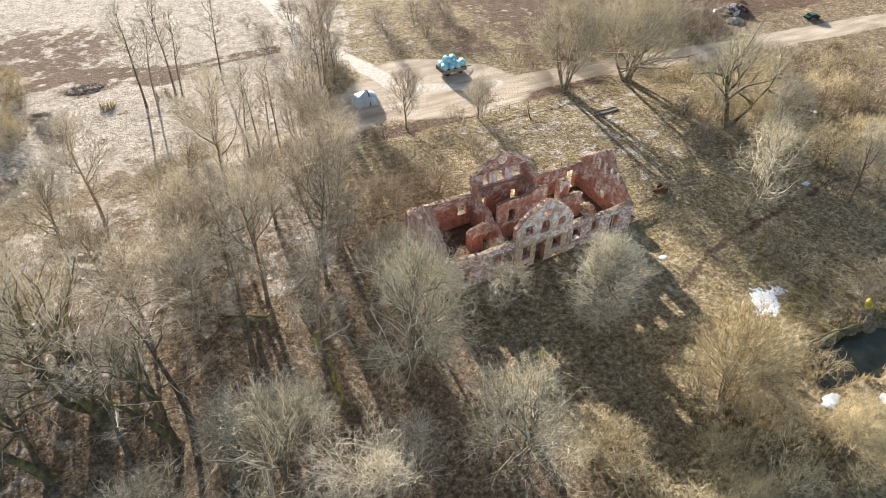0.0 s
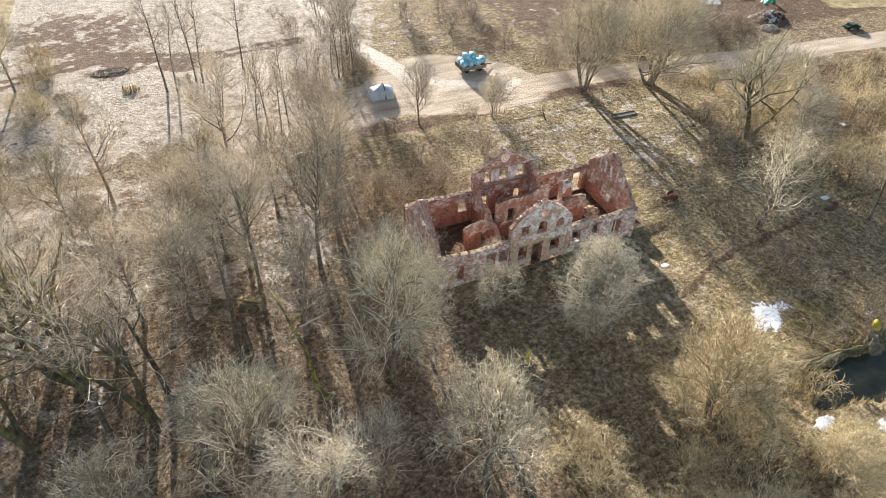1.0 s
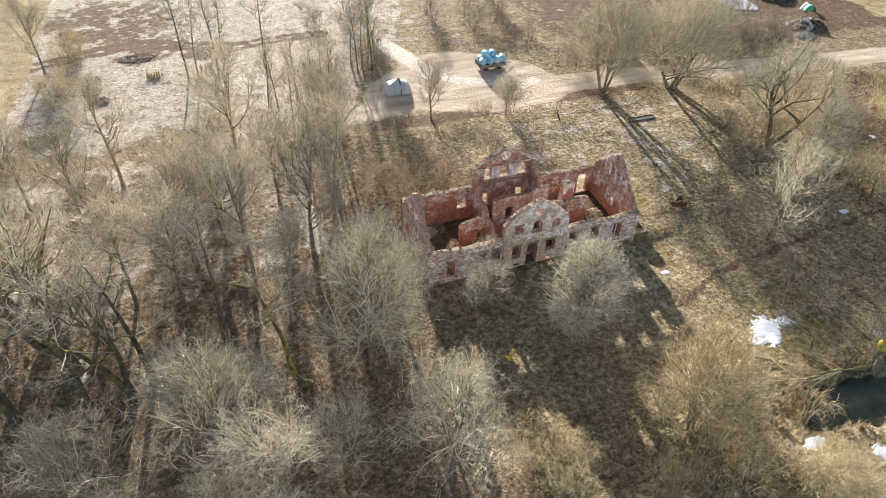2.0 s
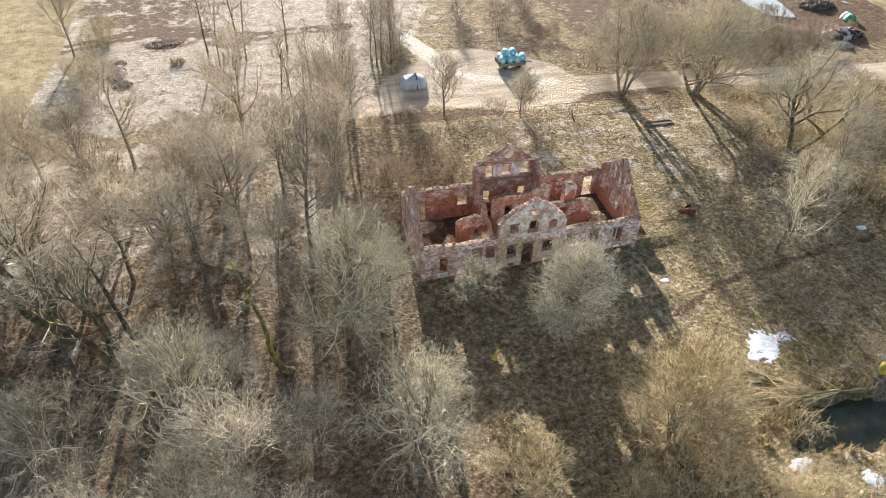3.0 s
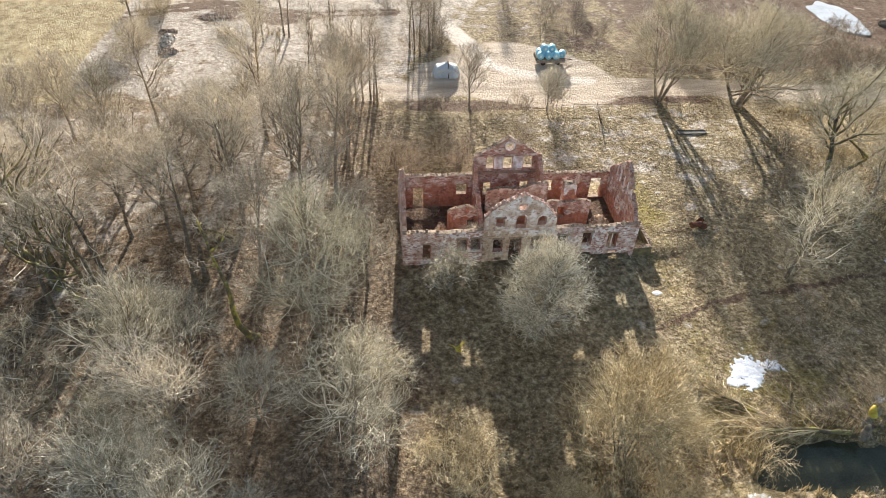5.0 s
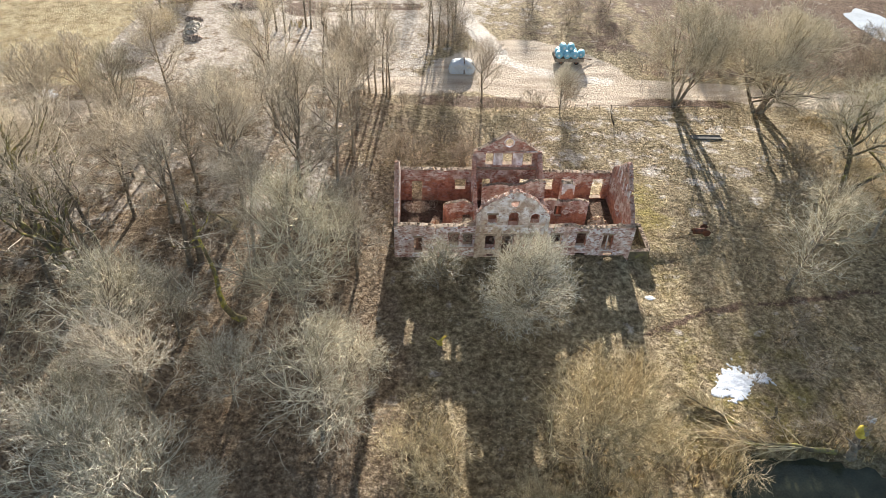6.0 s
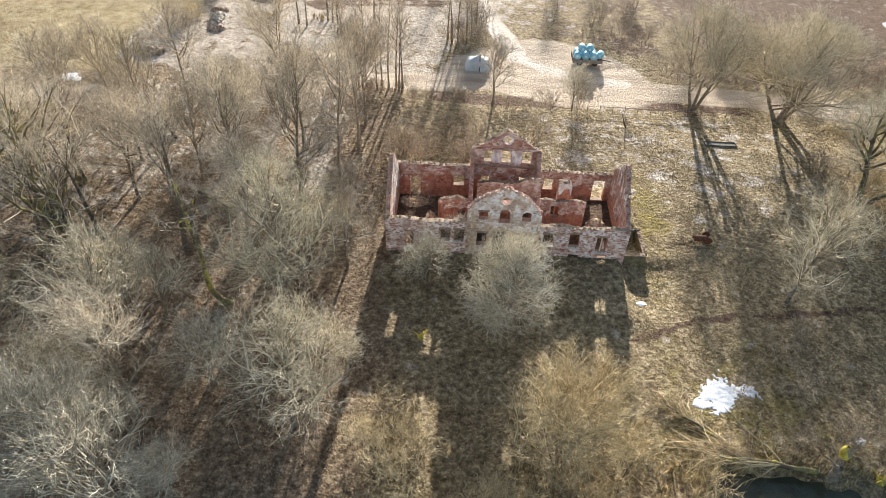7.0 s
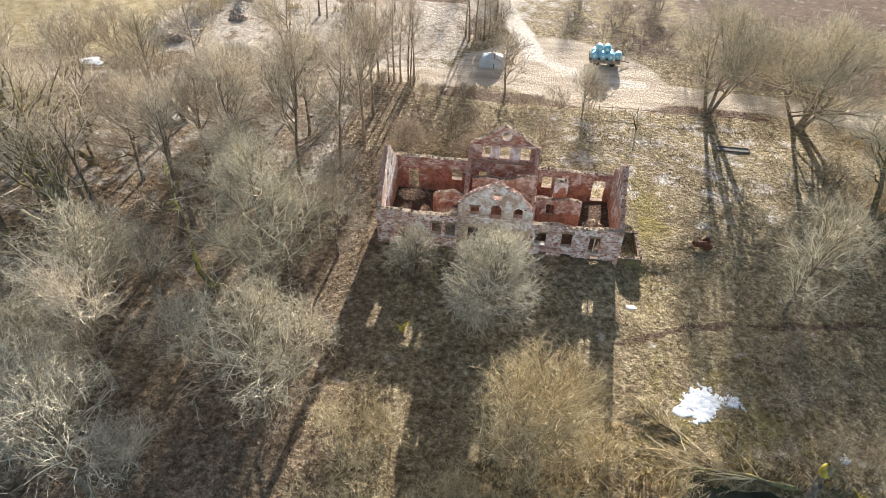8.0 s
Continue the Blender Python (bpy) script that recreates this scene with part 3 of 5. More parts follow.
inner = Y1 - T
for a, b in ((-2.1, -0.95), (0.2, 1.45)):
    part("pier", box_bm(a + 0.04, inner - 0.05, 6.0, b - 0.04, inner + 0.02, 7.72, 0.02), M_PIER, ruin, "white plastered pier between attic windows")
part("cornice", box_bm(-4.3, inner - 0.16, 7.85, 3.6, inner + 0.02, 8.02, 0.025), M_INNER, ruin)
part("ledge", box_bm(-4.3, inner - 0.22, 5.45, 3.6, inner + 0.02, 5.68, 0.03), M_COPING, ruin)


def end_top(peak, base):
    return lambda y: base + (peak - base) * max(0, 1 - abs(y - 5.4) / 5.2) * 1.0 if 0.3 < y < 10.3 else base


D = Y1 - Y0 - 2 * T - 0.01
TG = 0.48
right = wall("gable_right", ruin, D, TG, end_top(9.7, 5.2), [(y0 - 0.55, y0 + 0.35, 6.4, 7.5) for y0 in (3.0, 4.3, 5.6, 6.7)] + [(4.4, 5.7, 2.4, 3.7)] + [oculus(5.4, 8.6, 0.35)], (M_FACADE, M_INNER), 37, ragged=0.36, edge=M_BRICK_EDGE, label="end gable wall of brick with four attic windows")
right.matrix_basis = pose(X1, Y0 + T + 0.005, 0, 0, 0, 90)
left = wall("gable_left", ruin, D, TG, end_top(10.1, 5.1), [(3.2, 4.2, 6.4, 7.5), (5.6, 6.6, 6.4, 7.5), (1.8, 3.0, 2.0, 3.9), (6.6, 7.7, 2.0, 3.9)], (M_FACADE, M_STREAKED), 41, ragged=0.36, edge=M_BRICK_EDGE, label="end gable wall with white plaster inside")
left.matrix_basis = pose(X0, Y1 - T - 0.005, 0, 0, 0, -90)
for y in (3.05, 4.35, 5.55, 6.85, 8.0):
    part("pier", box_bm(X1 - TG - 0.05, Y0 + T + y - 0.68, 6.2, X1 - TG + 0.02, Y0 + T + y - 0.38, 7.7, 0.03), M_PIER, ruin, "white plaster strip between attic windows")
# inner walls
stack = wall("chimney_stub", ruin, 1.5, 0.9, lambda x: 6.75 - 0.2 * smooth(1.0, 1.5, x), [], (M_STACK, M_INNER), 91, ragged=0.16, edge=M_COPING, label="broken chimney stack with white plaster on its front")
stack.matrix_basis = pose(5.5, 5.75, 0)
spine = wall("partition_wall", ruin, 7.2, 0.45, lambda x: 6.35 + 0.1 * x + 0.2 * math.sin(x * 1.3), [(1.6, 2.5, 3.4, 5.2), (5.2, 6.2, 0.6, 2.7)], (M_INNER, M_INNER), 53, label="inner brick wall of the hall")
spine.matrix_basis = pose(-3.68, 5.6, 0)
rp = wall("partition_wall", ruin, 5.2, 0.42, lambda x: 4.8 + 0.12 * math.sin(x * 2), [(1.3, 2.2, 2.6, 4.1)], (M_INNER, M_INNER), 59, label="inner brick wall with a small opening")
rp.matrix_basis = pose(3.6, 5.1, 0)
la = wall("partition_wall", ruin, 3.6, 0.42, lambda x: 3.2 + 1.25 * math.sqrt(max(0, 1 - ((x - 1.9) / 2.1) ** 2)), [(2.3, 3.2, 0.6, 2.6)], (M_INNER, M_INNER), 61, label="inner red brick wall with a rounded top")
la.matrix_basis = pose(-8.1, 5.2, 0)
cl = wall("cross_wall", ruin, 9.9, 0.45, lambda y: 4.2 + 0.9 * smooth(5.0, 6.0, y) + 2.1 * smooth(7.8, 9.6, y) - 2.2 * smooth(4.2, 1.0, y), [(6.6, 7.6, 0.6, 2.8)], (M_INNER, M_INNER), 67, edge=M_BRICK_EDGE, label="brick cross wall beside the hall")
cl.matrix_basis = pose(-4.15, Y0 + T + 0.01, 0, 0, 0, 90)
cr = wall("cross_wall", ruin, 9.9, 0.45, lambda y: 4.9 + 2.7 * smooth(5.8, 9.6, y) - 1.6 * smooth(4.0, 1.0, y), [(2.2, 3.3, 0.6, 2.8)], (M_INNER, M_INNER), 71, edge=M_BRICK_EDGE, label="brick cross wall beside the hall")
cr.matrix_basis = pose(3.6, Y0 + T + 0.01, 0, 0, 0, 90)

for name, length, m, seed in (("foundation_wall", 2.6, pose(X1 + 0.01, 0.75, 0), 73), ("foundation_wall", 4.6, pose(15.85, 0.76 + 0.5, 0, 0, 0, 90), 79), ("foundation_wall", 2.6, pose(X1 + 0.01, 5.4, 0), 83)):
    fw = wall(name, ruin, length, 0.5, lambda x: 0.98, [], (M_MOSSY_STONE, M_MOSSY_STONE), seed, base=-0.7, ragged=0.12, label="low mossy foundation wall of a vanished annex")
    fw.matrix_basis = m


def heap(name, cx, cy, rx, ry, high, count, material, seed, label, category, size=(0.08, 0.2)):
    """A heap of broken bricks and lumps on the ground."""
    rnd = random.Random(seed)
    verts, faces = [], []
    for _ in range(count):
        a, r = rnd.uniform(0, 6.283), math.sqrt(rnd.random())
        x, y = cx + rx * r * math.cos(a), cy + ry * r * math.sin(a)
        z = ground_z(x, y) + high * (1 - r * r) * rnd.uniform(0.5, 1.0)
        s = rnd.uniform(*size)
        m = Matrix.Translation((x, y, z)) @ Euler([rnd.uniform(-0.7, 0.7), rnd.uniform(-0.7, 0.7), rnd.uniform(0, 3)]).to_matrix().to_4x4()
        n = len(verts)
        for q in ((-1, -1, -1), (1, -1, -1), (1, 1, -1), (-1, 1, -1), (-0.8, -0.7, 1), (0.7, -0.9, 1), (0.9, 0.7, 1), (-0.7, 0.8, 1)):
            verts.append(m @ Vector((q[0] * s * rnd.uniform(0.9, 1.5), q[1] * s, q[2] * s * 0.6)))
        faces += [tuple(n + j for j in f) for f in ((3, 2, 1, 0), (4, 5, 6, 7), (0, 1, 5, 4), (1, 2, 6, 5), (2, 3, 7, 6), (3, 0, 4, 7))]
    # a solid core keeps the lumps from floating
    n, rings, seg = len(verts), 5, 18
    for i in range(rings):
        for j in range(seg):
            u, a = i / (rings - 1), 6.283 * j / seg
            x, y = cx + rx * u * math.cos(a), cy + ry * u * math.sin(a)
            verts.append((x, y, ground_z(x, y) + high * 0.85 * (1 - u * u) - 0.12 * u))
    faces += [(n + i * seg + j, n + (i + 1) * seg + j, n + (i + 1) * seg + (j + 1) % seg, n + i * seg + (j + 1) % seg) for i in range(rings - 1) for j in range(seg)]
    return tagged(new(name, mesh_of(name, verts, faces, material)), label, category, kind="stuff")


heap("rubble", 10.5, 5.6, 1.1, 1.1, 0.9, 240, M_LIME_RUBBLE, 5, "pale heap of brick rubble inside the ruin", "rubble")
heap("rubble", -8.9, 4.6, 0.8, 1.3, 2.2, 220, M_LIME_RUBBLE, 7, "steep heap of pale rubble against an inner wall", "rubble")
heap("rubble", -11.2, 9.2, 1.5, 1.1, 0.25, 200, M_LIME_RUBBLE, 6, "pale heap of brick rubble inside the ruin", "rubble")
heap("rubble", 0.0, 3.0, 2.6, 1.5, 0.4, 200, M_COPING, 8, "brick rubble on the hall floor", "rubble")
heap("rubble", -9.2, 2.2, 1.2, 1.0, 0.6, 150, M_COPING, 9, "brick rubble behind the facade", "rubble")


# ---- trees ----
class Wood:
    """Collects tapered limbs and twigs for one mesh."""

    def __init__(self):
        self.verts, self.faces = [], []

    def limb(self, pts, radii, sides):
        n0 = len(self.verts)
        for i, (p, r) in enumerate(zip(pts, radii)):
            d = (pts[min(i + 1, len(pts) - 1)] - pts[max(i - 1, 0)]).normalized()
            a = d.orthogonal().normalized()
            b = d.cross(a)
            for s in range(sides):
                w = 2 * math.pi * s / sides
                self.verts.append(p + a * (r * math.cos(w)) + b * (r * math.sin(w)))
        for i in range(len(pts) - 1):
            for s in range(sides):
                k, l = n0 + i * sides + s, n0 + i * sides + (s + 1) % sides
                self.faces.append((k, l, l + sides, k + sides))

    def twig(self, p, d, length, r):
        n0 = len(self.verts)
        a = d.orthogonal().normalized()
        b = d.cross(a)
        self.verts += [p + a * r, p - a * (r * 0.5) + b * (r * 0.87), p - a * (r * 0.5) - b * (r * 0.87), p + d * length]
        self.faces += [(n0, n0 + 1, n0 + 3), (n0 + 1, n0 + 2, n0 + 3), (n0 + 2, n0, n0 + 3)]


def tree_meshes(seed, height, radius, clear, girth, limbs, subs, twigs, bark, leafless, lean=0.0, stems=1, droop=0.0, flat=0.0, twig_len=0.72, twig_r=0.018, sides=7, leans=(), gnarl=0.17, thick=1.0):
    """Meshes of one bare tree: trunk with its main limbs, and the crown of fine branches and twigs."""
    rnd = random.Random(seed)
    trunk, crown = Wood(), Wood()
    mid, half = (clear + height) / 2, (height - clear) / 2

    def room(p, d):
        """How far a branch may grow along d before it leaves the crown's rounded outline."""
        o = Vector((p.x / radius, p.y / radius, (p.z - mid) / half))
        q = Vector((d.x / radius, d.y / radius, d.z / half))
        a, b, c = q.dot(q), o.dot(q), o.dot(o) - 1
        disc = b * b - a * c
        return max(0.0, (-b + math.sqrt(disc)) / a) if disc > 0 else 0.0

    def run(p, d, length, n, wander, up):
        pts = [p.copy()]
        for _ in range(n):
            d = (d + Vector((rnd.gauss(0, wander), rnd.gauss(0, wander), rnd.gauss(0, wander) + up))).normalized()
            p = p + d * (length / n)
            pts.append(p)
        return pts, d

    def turned(d, angle):
        side = d.orthogonal().normalized()
        side.rotate(Matrix.Rotation(rnd.uniform(0, 2 * math.pi), 3, d))
        return (d * math.cos(angle) + side * math.sin(angle)).normalized()

    def on(pts, f):
        f = min(max(f, 0), 0.999) * (len(pts) - 1)
        i = int(f)
        return pts[i].lerp(pts[i + 1], f - i), (pts[i + 1] - pts[i]).normalized()

    for s in range(len(leans) or stems):
        spread = 0 if stems == 1 else rnd.uniform(0.12, 0.4)
        w0 = rnd.uniform(0, 6.28)
        d0 = Vector((math.cos(w0) * spread + lean, math.sin(w0) * spread, 1)).normalized()
        p0 = Vector((math.cos(w0) * 0.25 * (stems > 1), math.sin(w0) * 0.25 * (stems > 1), -0.4))
        r0 = girth * (1 if stems == 1 else rnd.uniform(0.45, 0.8))
        tall = (height * (0.86 if stems == 1 else rnd.uniform(0.6, 0.85)))
        if leans:
            d0, p0 = Vector((leans[s][0], leans[s][1], 1)).normalized(), Vector((leans[s][0] * 0.4, leans[s][1] * 0.4, -0.4))
            r0, tall = girth * leans[s][2], height * leans[s][3]
        pts, _ = run(p0, d0, tall, 9, 0.04 if not leans else gnarl * 0.45, 0.03 if not leans else 0.06)
        rad = [r0 * (1.35 if i == 0 else 1) * (1 - 0.9 * i / 9) + 0.012 for i in range(10)]
        trunk.limb(pts, rad, sides)
        for a in range(max(3, limbs // stems)):
            f = clear / height + (1 - clear / height) * ((a + rnd.random()) / max(3, limbs // stems)) ** 0.9
            p, d = on(pts, f * 1.05)
            rise = (f * height - clear) / (height - clear)
            dl = turned(d, radians(rnd.uniform(55, 88) - 45 * rise * (1 - flat)))
            dl.z += 0.1 - droop
            dl.normalize()
            ln = room(p, dl) * rnd.uniform(0.7, 0.95)
            if ln < 0.5:
                ln = 0.5
            lp, _ = run(p, dl, ln, 5, gnarl, 0.07 - droop * 0.1)
            rl = min(r0 * 0.55, (0.018 * ln + 0.02) * thick) * (1 - 0.4 * f)
            trunk.limb(lp, [rl * (1 - 0.85 * i / 5) + 0.008 for i in range(6)], 5)
            nsub = max(3, round(subs * min(1.5, ln / 3.2)))
            for b in range(nsub):
                g = 0.18 + 0.82 * (b + rnd.random()) / nsub
                q, e = on(lp, g)
                de = turned(e, radians(rnd.uniform(25, 58)))
                de.z += 0.12
                de.normalize()
                l2 = min(room(q, de) * 0.95, ln * 0.7) * rnd.uniform(0.6, 1) + 0.3
                bp, _ = run(q, de, l2, 4, 0.2, 0.04)
                r2 = (0.011 * l2 + 0.013) * min(thick, 1.15)
                crown.limb(bp, [r2, r2 * 0.82, r2 * 0.62, r2 * 0.42, r2 * 0.2], 3)
                nn = max(2, round(3.8 * min(1.7, l2 / 1.6)))
                for c in range(nn):
                    u, w = on(bp, 0.12 + 0.88 * (c + rnd.random()) / nn)
                    dw = turned(w, radians(rnd.uniform(25, 58)))
                    dw.z += 0.03
                    dw.normalize()
                    l3 = rnd.uniform(0.7, 1.25) * min(2.0, 0.5 + l2 * 0.45)
                    bend = turned(dw, radians(rnd.uniform(18, 48)))
                    knee = u + dw * (l3 * 0.5)
                    crown.twig(u, dw, l3 * 0.66, twig_r * 1.1)
                    crown.twig(knee, bend, l3 * 0.6, twig_r * 0.9)
                    for _ in range(twigs):
                        f = rnd.uniform(0.1, 1.0)
                        x = u + dw * (l3 * f) if f < 0.5 else knee + bend * (l3 * (f - 0.5))
                        crown.twig(x, turned(bend, radians(rnd.uniform(25, 72))), twig_len * rnd.uniform(0.4, 1.15), twig_r * rnd.uniform(0.42, 0.75))
    return mesh_of("trunk", trunk.verts, trunk.faces, bark, True), mesh_of("crown", crown.verts, crown.faces, leafless, False)


TREES = {}


def species(key, count, **kw):
    TREES[key] = [tree_meshes(hash_seed + 101 * i, **kw) for i, hash_seed in ((i, sum(map(ord, key))) for i in range(count))]


species("broad", 3, height=14, radius=5.5, clear=2.4, girth=0.24, limbs=18, subs=7, twigs=6, bark=M_BARK, leafless=M_TWIG, twig_r=0.019, twig_len=0.78)
species("tall", 3, height=18, radius=5.2, clear=4.5, girth=0.28, limbs=18, subs=7, twigs=6, bark=M_BARK, leafless=M_TWIG, twig_r=0.019, twig_len=0.78)
species("pale", 2, height=11, radius=5.2, clear=1.2, girth=0.2, limbs=20, subs=7, twigs=5, bark=M_BARK, leafless=M_TWIG_PALE, twig_r=0.017, twig_len=0.8)
species("white", 2, height=11, radius=5.4, clear=1.0, girth=0.2, limbs=21, subs=7, twigs=3, bark=M_BARK_PALE, leafless=M_TWIG_WHITE, twig_r=0.018, twig_len=0.7, thick=1.05, flat=0.2)
species("front", 1, height=12.6, radius=5.0, clear=0.8, girth=0.24, limbs=40, subs=9, twigs=3, bark=M_BARK_PALE, leafless=M_TWIG_WHITE, twig_r=0.025, twig_len=0.66, flat=0.4, thick=1.5)
species("sapling", 1, height=6.6, radius=2.9, clear=0.5, girth=0.11, limbs=30, subs=7, twigs=4, bark=M_BARK_PALE, leafless=M_TWIG_WHITE, twig_r=0.018, twig_len=0.55, flat=0.25)
species("lichen", 1, height=17, radius=6.8, clear=3.0, girth=0.3, limbs=26, subs=8, twigs=5, bark=M_BARK, leafless=M_LEAF_GREEN, twig_r=0.018, thick=1.2)
species("gold", 2, height=9.5, radius=5.4, clear=0.2, girth=0.13, limbs=40, subs=8, twigs=5, bark=M_BARK, leafless=M_TWIG_GOLD, stems=6, twig_r=0.016, flat=0.3)
species("fork", 1, height=15.5, radius=11.0, clear=2.1, girth=0.55, limbs=54, subs=9, twigs=6, bark=M_BARK, leafless=M_TWIG_PALE, stems=4, leans=((-0.75, 0.1, 0.62, 0.8), (0.06, 0.0, 0.95, 0.95), (0.62, 0.1, 0.6, 0.85), (0.25, 0.5, 0.5, 0.85)), gnarl=0.2, thick=0.95, twig_r=0.0175, twig_len=0.95, flat=0.25)
species("crooked", 1, height=15, radius=8.5, clear=3.6, girth=0.42, limbs=36, subs=8, twigs=4, bark=M_BARK_MOSS, leafless=M_TWIG_PALE, stems=2, leans=((0.0, 0.0, 1.0, 0.95), (0.55, 0.0, 0.85, 1.0)), gnarl=0.34, thick=1.7, twig_r=0.018, twig_len=0.8, flat=0.7)
species("clump", 1, height=15.5, radius=7.4, clear=3.2, girth=0.34, limbs=52, subs=8, twigs=6, bark=M_BARK, leafless=M_TWIG_PALE, stems=6, leans=((-0.38, 0.0, 0.6, 0.85), (-0.16, 0.12, 0.7, 0.93), (0.02, -0.1, 0.75, 0.95), (0.14, 0.1, 0.6, 0.95), (0.28, 0.0, 0.65, 0.9), (0.45, 0.1, 0.45, 0.8)), gnarl=0.15, thick=0.85, twig_r=0.0175, twig_len=0.95)
species("mast", 2, height=20, radius=3.6, clear=11.0, girth=0.38, limbs=7, subs=3, twigs=4, bark=M_BARK_DARK, leafless=M_TWIG)
species("giant", 2, height=21, radius=8.5, clear=6.5, girth=0.58, limbs=14, subs=5, twigs=3, bark=M_BARK_MOSS, leafless=M_TWIG, leans=((-0.34, 0.02, 1.0, 0.92), (-0.12, 0.12, 0.62, 0.85)), thick=1.9, gnarl=0.2)
species("pole", 3, height=16, radius=2.5, clear=4.0, girth=0.17, limbs=16, subs=5, twigs=6, bark=M_BARK, leafless=M_TWIG)
species("bush", 3, height=4, radius=2.6, clear=0.2, girth=0.05, limbs=14, subs=4, twigs=3, bark=M_BARK, leafless=M_TWIG_DARK, stems=4, twig_len=0.7, twig_r=0.02)
species("scrub", 2, height=4.5, radius=2.8, clear=0.2, girth=0.05, limbs=12, subs=4, twigs=3, bark=M_BARK, leafless=M_TWIG_GOLD, stems=4, twig_len=0.8)
species("snag", 1, height=11, radius=5.0, clear=2.5, girth=0.3, limbs=6, subs=2, twigs=0, bark=M_BARK_DARK, leafless=M_BARK_DARK, lean=0.45)
species("mossy", 1, height=15, radius=5.0, clear=8.5, girth=0.36, limbs=8, subs=3, twigs=3, bark=M_BARK_YELLOW, leafless=M_TWIG, leans=((-0.66, -0.25, 1.0, 1.0),), gnarl=0.3, thick=1.6)

LABELS = {
    "broad": ("bare grey-brown broadleaf tree with a rounded crown", "tree", "bare trees"),
    "tall": ("tall bare forest tree with a slender grey trunk", "tree", "bare trees"),
    "pale": ("bare tree with pale lichen-grey twigs", "tree", "bare trees"),
    "white": ("bare tree with whitish grey crooked twigs", "tree", "bare trees"),
    "gold": ("many-stemmed bare tree with straw-brown twigs", "tree", "bare trees"),
    "fork": ("large bare tree forked at its base beside the track", "tree", "bare trees"),
    "crooked": ("bare tree with two trunks and crooked mossy limbs", "tree", "bare trees"),
    "lichen": ("tall bare tree grey-green with lichen", "tree", "bare trees"),
    "giant": ("huge old bare tree with mossy forked limbs", "tree", "bare trees"),
    "mast": ("tall straight bare tree with a long clear trunk", "tree", "bare trees"),
    "snag": ("leaning dead tree with a few dark crooked limbs", "tree", "bare trees"),
    "mossy": ("leaning bare tree with yellow moss on its trunk", "tree", "bare trees"),
    "front": ("rounded bare tree with pale twigs in front of the facade", "tree", "bare trees"),
    "sapling": ("small pale bare tree close to the facade", "tree", "bare trees"),
    "clump": ("many-stemmed spreading bare tree beside the track", "tree", "bare trees"),
    "pole": ("slender dark bare tree beside the track", "tree", "roadside trees"),
    "bush": ("low leafless grey-brown bush", "bush", "leafless bushes"),
    "scrub": ("low leafless straw-brown bush", "bush", "leafless bushes"),
}
NAMES = {"bush": "bush", "scrub": "bush"}
planted = []
tree_rnd = random.Random(7)


def tree(kind, x, y, scale=1.0, tall=1.0, label="", pick=None, turn=None):
    label0, cat, group = LABELS[kind]
    meshes = TREES[kind][tree_rnd.randrange(len(TREES[kind])) if pick is None else pick]
    ob = tagged(new(NAMES.get(kind, "tree")), label or label0, cat, group)
    ob.matrix_basis = pose(x, y, ground_z(x, y) - 0.05, 0, 0, tree_rnd.uniform(0, 360) if turn is None else turn) @ Matrix.Diagonal((scale, scale, scale * tall, 1))
    for name, me in zip(("trunk", "crown"), meshes):
        piece(name, me, ob)
    planted.append((x, y, scale))
    return ob


# trees that stand alone or mark a place
tree("front", 0.0, -10.8, 0.93, 1.04)
tree("sapling", -8.8, -4.9)
tree("sapling", -5.6, 2.0, 0.62, 0.85, "young bare tree growing inside the ruin")
tree("gold", 4.0, -25.6, 1.15, 1.12)
tree("scrub", -10.8, -28.0, 0.9)
tree("scrub", -8.2, -26.2, 0.8)
tree("scrub", -12.4, -24.6, 0.6)
tree("gold", 10.0, -35.0, 0.75)
tree("gold", -3.5, -34.5, 0.55)
tree("broad", -17.6, -2.6, 0.75, 0.95)
tree("broad", -18.2, 4.5, 0.7, 0.95)
tree("pale", -19.0, -23.2, 1.15, 1.15)
tree("pale", -17.6, -18.6, 0.8, 0.95)
tree("lichen", -22.6, -9.6, 1.0, 1.1)
tree("mossy", -28.4, -8.8, 1.0, 1.0, turn=0)
tree("snag", -45.4, 21.8, 1.0, 1.0, turn=250)
tree("pale", -37.9, -17.0, 1.1, 1.25)
tree("white", -27.5, -19.0, 0.75)
tree("white", -29.8, -33.0, 1.1, 1.15)
tree("white", -27.2, -30.4, 0.6, 0.95)
tree("white", -35.0, -29.6, 1.1, 1.1)
tree("tall", -32.9, -23.0, 0.9)
tree("white", -38.6, -10.6, 0.9, 1.0)
tree("white", -34.4, -11.6, 0.8, 0.95)
tree("pale", -47.0, -19.0, 1.05, 1.1)
tree("pale", -37.0, -25.5, 0.95, 1.1)
for x, y, s in ((-50.9, 1.6, 0.85), (-50.3, -0.6, 0.95), (-44.9, -5.6, 0.75), (-55.4, -4.4, 0.85), (-52.8, 10.2, 0.7)):
    tree("giant", x, y, s, turn=tree_rnd.uniform(-25, 25))
for x, y, s in ((-49.1, -5.2, 0.8), (-43.4, -3.9, 0.9), (-46.1, -1.9, 0.85), (-36.3, -0.7, 0.9)):
    tree("mast", x, y, s)
tree("broad", -34.9, 14.9, 1.05)
for x, y, s in ((-45.0, 7.6, 1.0), (-40.2, 6.4, 1.05), (-38.6, 12.4, 1.0), (-47.8, 15.6, 0.85), (-57.0, 17.0, 0.95), (-61.0, 24.0, 1.0)):
    tree("broad", x, y, s)
tree("fork", 41.8, 35.1, 1.0, 1.0, turn=-10)
